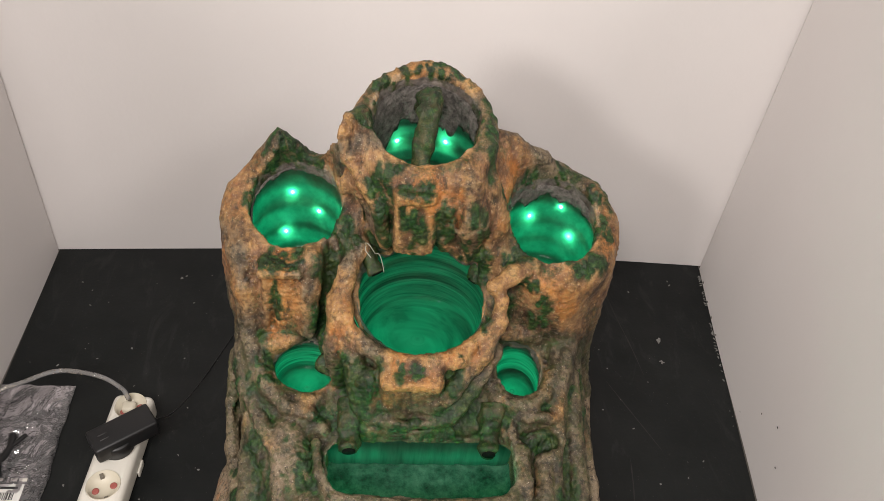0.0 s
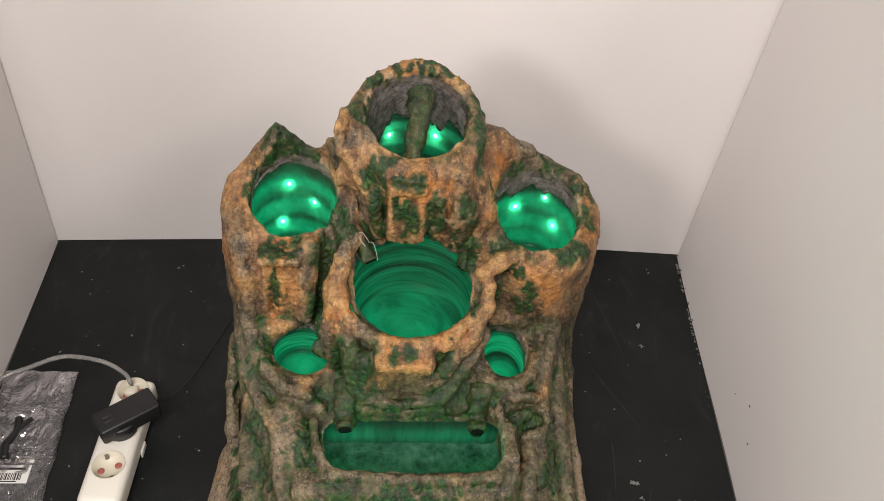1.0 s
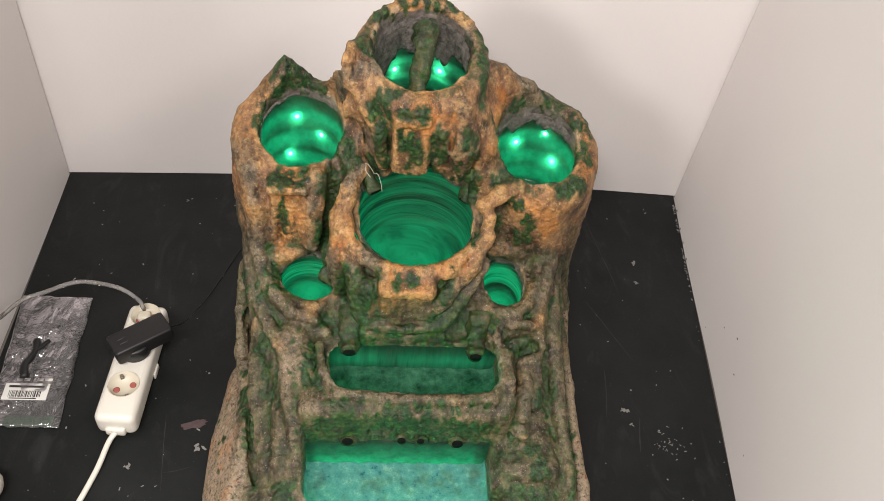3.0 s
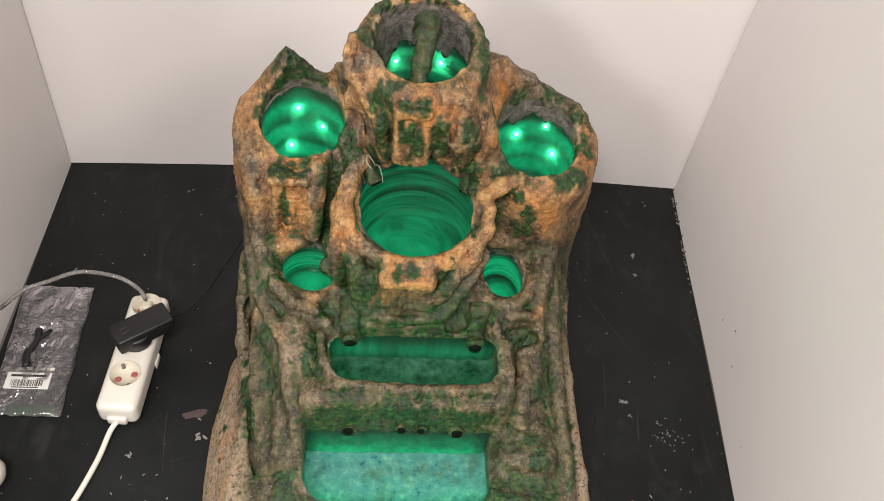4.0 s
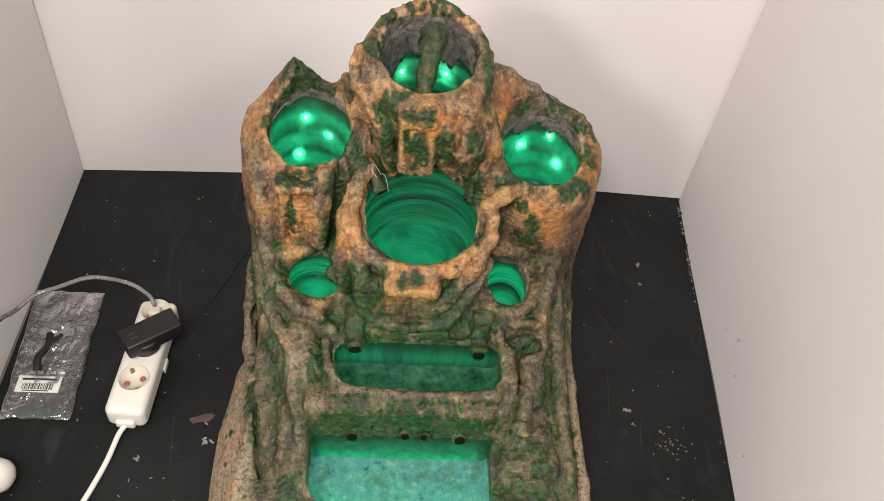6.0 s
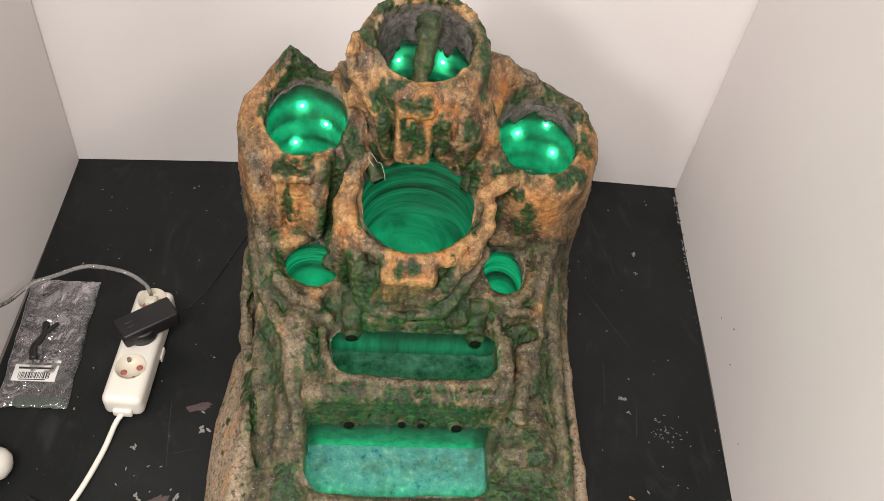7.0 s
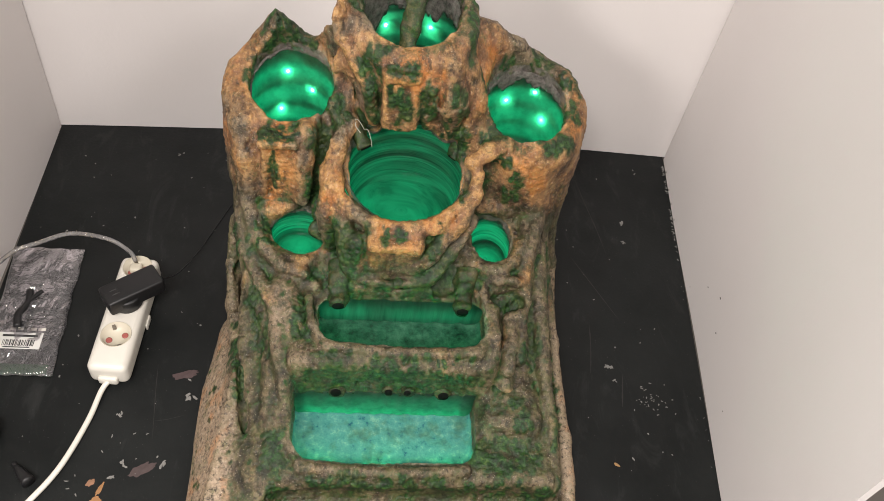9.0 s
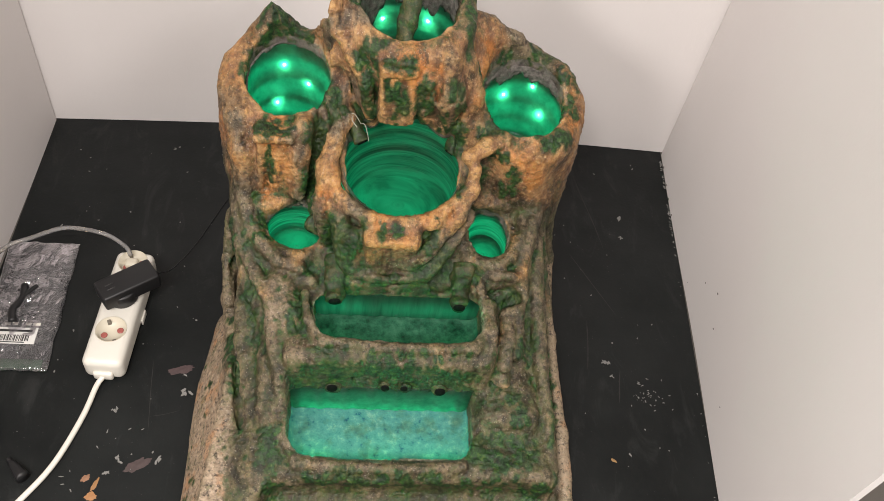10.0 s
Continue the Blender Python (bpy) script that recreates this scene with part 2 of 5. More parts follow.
def part(name, bm, material, parent, label="", smooth=True):
    return mesh_object(name, bm, material, parent, label, smooth)


def thing(name, label, category, at=(0, 0, 0), turn=0.0, group="", kind=""):
    ob = new(name)
    ob.empty_display_size = 0.02
    ob.matrix_basis = pose(*at, 0, 0, turn)
    return tagged(ob, label, category, group, kind)


def block(x0, x1, y0, y1, z0, z1, bevel=0.0, segments=2):
    bm = bmesh.new()
    bmesh.ops.create_cube(bm, size=1)
    for v in bm.verts:
        v.co = Vector(((x0 + x1) / 2 + v.co.x * (x1 - x0), (y0 + y1) / 2 + v.co.y * (y1 - y0), (z0 + z1) / 2 + v.co.z * (z1 - z0)))
    if bevel:
        bmesh.ops.bevel(bm, geom=bm.edges[:], offset=bevel, segments=segments, affect="EDGES", profile=0.5)
    return bm


def lathe(profile, turns=32, cx=0.0, cy=0.0):
    """A solid of revolution about z, from (radius, z) pairs."""
    bm = bmesh.new()
    rings = []
    for r, z in profile:
        if r < 1e-6:
            rings.append([bm.verts.new((cx, cy, z))])
        else:
            rings.append([bm.verts.new((cx + r * math.cos(2 * math.pi * k / turns), cy + r * math.sin(2 * math.pi * k / turns), z)) for k in range(turns)])
    for a, b in zip(rings, rings[1:]):
        for k in range(turns):
            j = (k + 1) % turns
            if len(a) == 1 and len(b) > 1:
                bm.faces.new((a[0], b[k], b[j]))
            elif len(b) == 1 and len(a) > 1:
                bm.faces.new((a[k], a[j], b[0]))
            elif len(a) > 1:
                bm.faces.new((a[k], a[j], b[j], b[k]))
    bmesh.ops.recalc_face_normals(bm, faces=bm.faces[:])
    return bm


def smooth_path(points, steps=8):
    pts = [Vector(p) for p in points]
    ends = [pts[0] * 2 - pts[1], *pts, pts[-1] * 2 - pts[-2]]
    out = []
    for a, b, c, d in zip(ends, ends[1:], ends[2:], ends[3:]):
        for k in range(steps):
            t = k / steps
            out.append(0.5 * (2 * b + (c - a) * t + (2 * a - 5 * b + 4 * c - d) * t * t + (3 * b - a - 3 * c + d) * t ** 3))
    return out + [pts[-1]]


def pipe(points, radius, sides=12, end_radius=None, steps=8, rough=0.0, seed=0.0, hollow=0.0):
    """A round rod along a smooth path; hollow gives the far end an open mouth of that depth."""
    path = smooth_path(points, steps)
    bm = bmesh.new()
    rings, side = [], Vector((1, 0.01, 0.02))
    for n, p in enumerate(path):
        way = (path[min(n + 1, len(path) - 1)] - path[max(n - 1, 0)]).normalized()
        if n == 0 and abs(way.dot(side)) > 0.9:
            side = Vector((0.02, 1, 0.01))
        side = (side - way * side.dot(way)).normalized()
        above = side.cross(way)
        r = radius + ((end_radius or radius) - radius) * n / (len(path) - 1)
        ring = []
        for k in range(sides):
            a = 2 * math.pi * k / sides
            rr = r
            if rough:
                q = p + side * math.cos(a) * r + above * math.sin(a) * r
                rr += rough * noise.noise(Vector((q.x * 90 + seed, q.y * 90, q.z * 90)))
            ring.append(bm.verts.new(p + (side * math.cos(a) + above * math.sin(a)) * rr))
        rings.append(ring)
    if hollow:
        way = (path[-1] - path[-2]).normalized()
        inner = [bm.verts.new(path[-1] + (v.co - path[-1]) * 0.6) for v in rings[-1]]
        deep = [bm.verts.new(v.co - way * hollow) for v in inner]
        rings += [inner, deep]
    for a, b in zip(rings, rings[1:]):
        for k in range(sides):
            bm.faces.new((a[k], a[(k + 1) % sides], b[(k + 1) % sides], b[k]))
    bm.faces.new(rings[0][::-1])
    bm.faces.new(rings[-1])
    bmesh.ops.recalc_face_normals(bm, faces=bm.faces[:])
    return bm


# ---- the room round the booth ----
def slab(name, dims, material, label, category):
    ob = mesh_object(name, block(*dims), material, None, "", False)
    return tagged(ob, label, category, "", "structure")


slab("floor", (-2.6, 2.6, -3.2, 2.2, -0.80, -0.76), FLOOR, "grey vinyl floor of the workroom", "floor")
slab("ceiling", (-2.6, 2.6, -3.2, 2.2, 1.90, 1.95), ROOM, "plain pale ceiling of the workroom", "ceiling")
slab("wall_north", (-2.6, 2.6, 2.2, 2.3, -0.80, 1.95), ROOM, "plain pale plaster wall behind the booth", "wall")
slab("wall_south", (-2.6, 2.6, -3.3, -3.2, -0.80, 1.95), ROOM, "plain pale plaster wall of the workroom", "wall")
slab("wall_west", (-2.7, -2.6, -3.2, 2.2, -0.80, 1.95), ROOM, "plain pale plaster side wall of the workroom", "wall")
slab("wall_east", (2.6, 2.7, -3.2, 2.2, -0.80, 1.95), ROOM, "plain pale plaster side wall of the workroom", "wall")


# ---- table and booth boards ----
def table():
    t = thing("work_table", "black-painted board table, scuffed and flecked with paint", "table", (0, 0.45, -0.76))
    bm = bmesh.new()
    low = [bm.verts.new((x, y - 0.45, 0.735)) for x, y in ((-0.506, -0.02), (0.405, -0.02), (0.484, 0.935), (-0.500, 0.935))]
    top = [bm.verts.new((v.co.x, v.co.y, 0.76)) for v in low]
    bm.faces.new(low[::-1])
    bm.faces.new(top)
    for k in range(4):
        bm.faces.new((low[k], low[(k + 1) % 4], top[(k + 1) % 4], top[k]))
    bmesh.ops.bevel(bm, geom=bm.edges[:], offset=0.0015, segments=2, affect="EDGES")
    part("tabletop", bm, TABLE, t, "", False)
    for x in (-0.45, 0.36):
        for y in (-0.40, 0.38):
            part("leg", block(x, x + 0.05, y, y + 0.05, 0, 0.735, 0.003), BLACK, t, "", False)


table()


def board(name, x0, y0, x1, y1, z1, label, sag=0.0):
    """An upright board between two plan points, 8 mm thick, on the far side of that line."""
    way = Vector((x1 - x0, y1 - y0, 0)).normalized()
    out = Vector((way.y, -way.x, 0)) * -0.008
    bm = bmesh.new()
    steps = 24
    rows = []
    for k in range(steps + 1):
        f = k / steps
        x, y = x0 + (x1 - x0) * f, y0 + (y1 - y0) * f
        bow = 0.0012 * math.sin(f * 9.0) - sag * 4 * f * (1 - f)
        rows.append([bm.verts.new((x + out.x * a + way.y * bow, y + out.y * a - way.x * bow, z)) for a in (0, 1) for z in (0.0006, z1)])
    for a, b in zip(rows, rows[1:]):
        for i, j in ((0, 1), (1, 3), (3, 2), (2, 0)):
            bm.faces.new((a[i], a[j], b[j], b[i]))
    for r in (rows[0], rows[-1]):
        bm.faces.new((r[0], r[1], r[3], r[2]))
    bmesh.ops.recalc_face_normals(bm, faces=bm.faces[:])
    ob = mesh_object(name, bm, BOARD, None, "", False)
    return tagged(ob, label, "board wall", "", "structure")


board("wall_back", -0.515, 0.8985, 0.52, 0.9105, 0.78, "white-painted back board of the display booth", 0.0175)
board("wall_left", -0.508, 0.12, -0.5005, 0.8955, 0.78, "white-painted side board of the display booth")
board("wall_right", 0.4815, 0.905, 0.4222, 0.191, 0.78, "white-painted side board, scuffed near its lower edge")


# ---- the fountain: one sculpted body, cut by its basins ----
STEP = 0.0024
GX, GY, GZ = (np.arange(a, b, STEP).astype(np.float32) for a, b in ((-0.245, 0.275), (0.20, 0.80), (-0.012, 0.50)))


def value_noise(x, y, z, size, seed):
    """Smooth lattice noise from -1 to 1; size: metres from bump to bump."""
    rng = np.random.RandomState(seed)
    grid = rng.uniform(-1, 1, (40, 40, 40)).astype(np.float32)
    f = [np.asarray(a, dtype=np.float32) / np.float32(size) + np.float32(100.0) for a in (x, y, z)]
    i = [np.floor(a).astype(np.int32) for a in f]
    w = [a - b for a, b in zip(f, i)]
    w = [a * a * (3 - 2 * a) for a in w]
    lo = [a % 40 for a in i]
    hi = [(a + 1) % 40 for a in i]
    out = 0
    for cx in (0, 1):
        for cy in (0, 1):
            for cz in (0, 1):
                g = grid[(hi if cx else lo)[0], (hi if cy else lo)[1], (hi if cz else lo)[2]]
                out = out + g * (w[0] if cx else 1 - w[0]) * (w[1] if cy else 1 - w[1]) * (w[2] if cz else 1 - w[2])
    return out


def join(a, b, k):
    h = np.clip(0.5 + 0.5 * (b - a) / k, 0, 1)
    return b * (1 - h) + a * h - k * h * (1 - h)


def cut(a, b, k):
    return -join(-a, b, k)


def carve(d, how, k, lo, hi, shape):
    """Joins a shape to the field d, or cuts it away, within a box round it."""
    pad = k + 0.012
    s = tuple(slice(max(0, int((a - pad - g[0]) / STEP)), max(0, int((b + pad - g[0]) / STEP) + 2)) for a, b, g in zip(lo, hi, (GX, GY, GZ)))
    x, y, z = GX[s[0]][:, None, None], GY[s[1]][None, :, None], GZ[s[2]][None, None, :]
    d[s] = how(d[s], shape(x, y, z), k)


def rounded_box(d, how, k, x0, x1, y0, y1, z0, z1, r):
    def shape(x, y, z):
        q = [np.abs(p - (a + b) / 2) - ((b - a) / 2 - r) for p, a, b in ((x, x0, x1), (y, y0, y1), (z, z0, z1))]
        outside = np.sqrt(sum(np.maximum(a, 0) ** 2 for a in q))
        return outside + np.minimum(np.maximum(np.maximum(q[0], q[1]), q[2]), 0) - r
    carve(d, how, k, (x0, y0, z0), (x1, y1, z1), shape)


def ball(d, how, k, cx, cy, cz, rx, ry, rz):
    shape = lambda x, y, z: (np.sqrt(((x - cx) / rx) ** 2 + ((y - cy) / ry) ** 2 + ((z - cz) / rz) ** 2) - 1) * min(rx, ry, rz)
    carve(d, how, k, (cx - rx, cy - ry, cz - rz), (cx + rx, cy + ry, cz + rz), shape)


def limb(d, how, k, a, b, ra, rb):
    """A tapered round root from a to b."""
    a, b = np.array(a, np.float32), np.array(b, np.float32)
    way, r = b - a, max(ra, rb)

    def shape(x, y, z):
        t = np.clip(((x - a[0]) * way[0] + (y - a[1]) * way[1] + (z - a[2]) * way[2]) / (way @ way), 0, 1)
        return np.sqrt((x - a[0] - t * way[0]) ** 2 + (y - a[1] - t * way[1]) ** 2 + (z - a[2] - t * way[2]) ** 2) - (ra + (rb - ra) * t)
    carve(d, how, k, np.minimum(a, b) - r, np.maximum(a, b) + r, shape)


def chain(d, points, r, k, end=None):
    """A round roll along a line of points, joined to the body, tapering to its end."""
    end = r if end is None else end
    n = len(points) - 1
    for i, (a, b) in enumerate(zip(points, points[1:])):
        limb(d, join, k, a, b, r + (end - r) * i / n, r + (end - r) * (i + 1) / n)


def column(d, k, cx, cy, rx, ry, top, lean, bulge=0.0, z_bulge=0.3, z0=0.0, recede=0.0, peaks=(), round_off=0.024):
    """An upright trunk. Its top rises to the back by lean, and into peaks: (direction in degrees, width, height)."""
    def shape(x, y, z):
        back = recede * np.maximum(0.36 - z, 0)
        grow = 1 + bulge * np.exp(-((z - z_bulge) / 0.07) ** 2)
        rad = (np.sqrt(((x - cx) / rx) ** 2 + ((y - cy - back) / ry) ** 2) - grow) * min(rx, ry)
        turn = np.arctan2(y - cy, x - cx)
        high = top + lean * (y - cy)
        for at, wide, tall in peaks:
            off = np.abs((turn - radians(at) + math.pi) % (2 * math.pi) - math.pi)
            high = high + tall * np.maximum(0, 1 - off / wide) ** 1.3
        body = -join(-rad, (high - z) / math.sqrt(1 + lean * lean), round_off)
        return np.maximum(body, z0 - z)
    carve(d, join, k, (cx - rx * 1.1, cy - ry * 1.1, z0), (cx + rx * 1.1, cy + ry * 1.3 + recede * 0.36, top + 0.1), shape)


def well(d, torn, cx, cy, rx, ry, rim, lean, floor, top, tilt):
    """The hollow of a basin: open upwards, with a chamber round the liner below its edge."""
    def shape(x, y, z):
        below = top + tilt * (y - cy) - z
        place = np.broadcast_arrays(x, y, z)
        ragged = torn * (value_noise(*place, 0.013, 7) + 0.7 * value_noise(*place, 0.030, 8))
        rad = (np.sqrt(((x - cx) / rx) ** 2 + ((y - cy) / ry) ** 2) - 1) * min(rx, ry) - 0.009 * np.clip((below - 0.006) / 0.010, 0, 1) + ragged
        shut = z - rim - lean * (y - cy) - 0.022 if rim < 0.3 else -1.0
        return np.maximum(np.maximum(rad, floor - 0.014 - z), shut)
    carve(d, cut, 0.004, (cx - rx - 0.012, cy - ry - 0.012, floor - 0.014), (cx + rx + 0.012, cy + ry + 0.012, 0.50), shape)


def slot(d, k, x0, x1, y0, y1, r, z0, z1, wob=0.0):
    """An upright hole with a rounded square plan."""
    def shape(x, y, z):
        qx, qy = np.abs(x - (x0 + x1) / 2) - (x1 - x0) / 2 + r, np.abs(y - (y0 + y1) / 2) - (y1 - y0) / 2 + r
        flat = np.sqrt(np.maximum(qx, 0) ** 2 + np.maximum(qy, 0) ** 2) + np.minimum(np.maximum(qx, qy), 0) - r
        if wob:
            place = np.broadcast_arrays(x, y, z)
            flat = flat + wob * (value_noise(*place, 0.016, 5) + value_noise(*place, 0.04, 6))
        return np.maximum(flat, np.maximum(z0 - z, z - z1))
    carve(d, cut, k, (x0, y0, z0), (x1, y1, z1), shape)


# basin: centre x, y, half widths, rim height at the axis, lean of the rim, floor, liner height at the axis, lean of the liner
BASINS = {
    "left": (-0.118, 0.655, 0.048, 0.045, 0.318, 0.55, 0.212, 0.314, 0.52),
    "right": (0.153, 0.649, 0.050, 0.047, 0.316, 0.46, 0.214, 0.308, 0.30),
    "top": (0.011, 0.671, 0.054, 0.048, 0.424, 0.42, 0.330, 0.402, 0.0),
    "middle": (0.017, 0.594, 0.066, 0.062, 0.262, 0.45, 0.178, 0.258, 0.36),
    "small_left": (-0.104, 0.556, 0.034, 0.029, 0.180, 0.2, 0.135, 0.178, 0.25),
    "small_right": (0.127, 0.557, 0.026, 0.031, 0.180, 0.3, 0.135, 0.178, 0.25),
}


def arc(cx, cy, rx, ry, z, rise, a0, a1, n=6):
    """Points of a level arc that rises to the back, between two directions in degrees."""
    turns = [radians(a0 + (a1 - a0) * i / (n - 1)) for i in range(n)]
    return [(cx + rx * math.cos(a), cy + ry * math.sin(a), z + rise * math.sin(a)) for a in turns]


def sculpt():
    d = np.full((len(GX), len(GY), len(GZ)), 0.2, np.float32)
    # the plinth and the stepped terraces
    rounded_box(d, join, 0.01, -0.198, 0.230, 0.235, 0.530, -0.03, 0.022, 0.012)
    rounded_box(d, join, 0.03, -0.180, 0.232, 0.400, 0.735, -0.03, 0.022, 0.012)
    rounded_box(d, join, 0.016, -0.148, 0.205, 0.290, 0.44, -0.03, 0.068, 0.012)
    rounded_box(d, join, 0.016, -0.110, 0.134, 0.394, 0.62, -0.03, 0.143, 0.014)
    rounded_box(d, join, 0.030, -0.158, 0.194, 0.480, 0.62, -0.03, 0.130, 0.020)
    limb(d, join, 0.020, (-0.128, 0.520, 0.112), (-0.122, 0.310, 0.026), 0.030, 0.028)
    limb(d, join, 0.020, (0.162, 0.520, 0.112), (0.162, 0.420, 0.062), 0.032, 0.032)
    rounded_box(d, join, 0.030, -0.166, 0.192, 0.512, 0.735, -0.03, 0.170, 0.02)
    rounded_box(d, join, 0.03, -0.160, 0.188, 0.606, 0.745, -0.03, 0.285, 0.03)

    # sloping flank of the plinth
    def flank(x, y, z):
        out = -0.211 - 0.003 * np.exp(-((y - 0.40) / 0.06) ** 2) + 0.12 * np.maximum(y - 0.44, 0) + 0.5 * np.maximum(y - 0.53, 0)
        return np.maximum(np.maximum(0.86 * (out - x) + 0.5 * (z - 0.012), np.maximum(0.24 - y, y - 0.60)), np.maximum(z - np.clip(0.055 + 0.25 * (y - 0.30), 0.045, 0.10), x + 0.13))
    carve(d, join, 0.022, (-0.24, 0.24, -0.01), (-0.12, 0.60, 0.10), flank)
    rounded_box(d, join, 0.02, 0.19, 0.232, 0.30, 0.72, -0.03, 0.045, 0.010)
    # trunks
    column(d, 0.016, -0.120, 0.652, 0.076, 0.067, 0.328, 0.48, 0.03, 0.30, peaks=((109, 0.60, 0.033), (190, 0.9, 0.003)))
    column(d, 0.016, 0.152, 0.651, 0.074, 0.066, 0.324, 0.37, 0.07, 0.29, peaks=((28, 0.5, 0.006), (95, 0.8, 0.003), (195, 0.6, 0.014)))
    column(d, 0.018, 0.011, 0.670, 0.071, 0.062, 0.432, 0.44, 0.05, 0.42, recede=0.30, peaks=((78, 0.7, 0.003), (146, 0.45, 0.003)), round_off=0.014)
    column(d, 0.014, 0.017, 0.594, 0.082, 0.082, 0.258, 0.42, 0.03, 0.25, 0.10)
    column(d, 0.012, -0.106, 0.558, 0.050, 0.046, 0.184, 0.22, 0.0, 0.2)
    column(d, 0.012, 0.129, 0.555, 0.045, 0.050, 0.186, 0.26, 0.0, 0.2)
    limb(d, join, 0.02, (0.198, 0.650, 0.270), (0.208, 0.615, 0.110), 0.024, 0.020)
    limb(d, join, 0.02, (0.170, 0.610, 0.280), (0.176, 0.598, 0.200), 0.020, 0.016)
    # the fin that sweeps down from the left of the top trunk
    chain(d, [(-0.050, 0.652, 0.405), (-0.044, 0.645, 0.370), (-0.026, 0.632, 0.320)], 0.016, 0.010, 0.014)
    chain(d, [(-0.073, 0.648, 0.432), (-0.062, 0.638, 0.404), (-0.046, 0.624, 0.380), (-0.031, 0.614, 0.355), (-0.026, 0.616, 0.320), (-0.022, 0.628, 0.292)], 0.0072, 0.004, 0.0070)
    chain(d, [(-0.073, 0.650, 0.432), (-0.052, 0.668, 0.430)], 0.0065, 0.010, 0.010)
    chain(d, [(-0.074, 0.657, 0.424), (-0.085, 0.675, 0.372), (-0.088, 0.690, 0.340)], 0.011, 0.014, 0.017)
    limb(d, join, 0.010, (-0.086, 0.672, 0.362), (-0.070, 0.652, 0.362), 0.015, 0.016)
    # rough ridge behind, from the top trunk down to the right one
    chain(d, [(0.080, 0.702, 0.384), (0.108, 0.704, 0.371), (0.136, 0.704, 0.357), (0.160, 0.704, 0.336), (0.186, 0.700, 0.308)], 0.014, 0.010, 0.012)
    chain(d, [(0.078, 0.705, 0.346), (0.136, 0.704, 0.315), (0.180, 0.700, 0.280)], 0.030, 0.02, 0.022)
    chain(d, [(0.072, 0.685, 0.372), (0.092, 0.668, 0.340), (0.100, 0.640, 0.300)], 0.020, 0.016, 0.014)
    # nose and folds under the top basin
    rounded_box(d, join, 0.004, -0.016, 0.024, 0.598, 0.66, 0.312, 0.391, 0.004)
    rounded_box(d, join, 0.003, -0.017, 0.026, 0.5945, 0.64, 0.380, 0.392, 0.003)
    chain(d, [(0.034, 0.622, 0.398), (0.032, 0.606, 0.370), (0.036, 0.612, 0.330), (0.040, 0.628, 0.295)], 0.0085, 0.006, 0.008)
    chain(d, [(0.050, 0.622, 0.392), (0.060, 0.614, 0.350), (0.064, 0.628, 0.300), (0.062, 0.640, 0.285)], 0.020, 0.010, 0.018)
    chain(d, [(0.074, 0.636, 0.372), (0.085, 0.628, 0.335), (0.088, 0.622, 0.300), (0.078, 0.628, 0.280)], 0.016, 0.008, 0.014)
    # ledge and face below the left basin
    rounded_box(d, join, 0.005, -0.150, -0.104, 0.580, 0.64, 0.205, 0.302, 0.005)
    rounded_box(d, join, 0.003, -0.151, -0.106, 0.574, 0.612, 0.293, 0.303, 0.004)
    chain(d, [(-0.098, 0.600, 0.300), (-0.100, 0.588, 0.270), (-0.100, 0.580, 0.215)], 0.013, 0.008, 0.012)
    chain(d, [(-0.170, 0.612, 0.296), (-0.166, 0.596, 0.262), (-0.162, 0.588, 0.200)], 0.016, 0.008, 0.014)
    # rim of the middle basin: a rolled lobe, a front lip and a thin wing
    chain(d, [(-0.050, 0.622, 0.296), (-0.062, 0.600, 0.286), (-0.070, 0.576, 0.264), (-0.066, 0.560, 0.258)], 0.0125, 0.006, 0.0125)
    ball(d, join, 0.004, -0.061, 0.554, 0.262, 0.009, 0.008, 0.008)
    chain(d, [(-0.066, 0.565, 0.258), (-0.070, 0.548, 0.220), (-0.072, 0.540, 0.180)], 0.014, 0.008, 0.012)
    chain(d, [(-0.056, 0.548, 0.250), (-0.040, 0.534, 0.242), (-0.018, 0.522, 0.238), (0.020, 0.517, 0.236), (0.052, 0.524, 0.240), (0.080, 0.546, 0.252)], 0.0085, 0.006, 0.0085)
    chain(d, [(0.080, 0.546, 0.252), (0.095, 0.560, 0.262), (0.097, 0.570, 0.278), (0.091, 0.580, 0.292)], 0.0075, 0.005, 0.0065)
    chain(d, [(0.088, 0.578, 0.290), (0.108, 0.590, 0.296), (0.130, 0.600, 0.298)], 0.0080, 0.008, 0.009)
    chain(d, [(0.097, 0.558, 0.258), (0.080, 0.534, 0.236), (0.052, 0.508, 0.208), (0.034, 0.500, 0.188)], 0.0095, 0.005, 0.010)
    chain(d, [(0.094, 0.546, 0.226), (0.074, 0.518, 0.196), (0.050, 0.500, 0.172)], 0.0105, 0.005, 0.010)
    chain(d, [(-0.058, 0.544, 0.238), (-0.048, 0.522, 0.212), (-0.046, 0.506, 0.178)], 0.012, 0.006, 0.010)
    limb(d, join, 0.008, (-0.034, 0.514, 0.216), (-0.034, 0.503, 0.168), 0.011, 0.012)
    # ledge and face below the middle basin
    rounded_box(d, join, 0.005, -0.024, 0.038, 0.498, 0.54, 0.150, 0.236, 0.006)
    rounded_box(d, join, 0.004, -0.024, 0.036, 0.4905, 0.52, 0.222, 0.236, 0.005)
    # shoulder beside the low pool
    rounded_box(d, join, 0.014, 0.120, 0.198, 0.340, 0.43, 0.0, 0.092, 0.028)
    # rolled lips: round the small basins and the pools
    chain(d, arc(-0.104, 0.556, 0.046, 0.040, 0.178, 0.010, 165, 300), 0.0085, 0.006)
    chain(d, arc(-0.104, 0.548, 0.060, 0.050, 0.146, 0.012, 165, 285), 0.0090, 0.006)
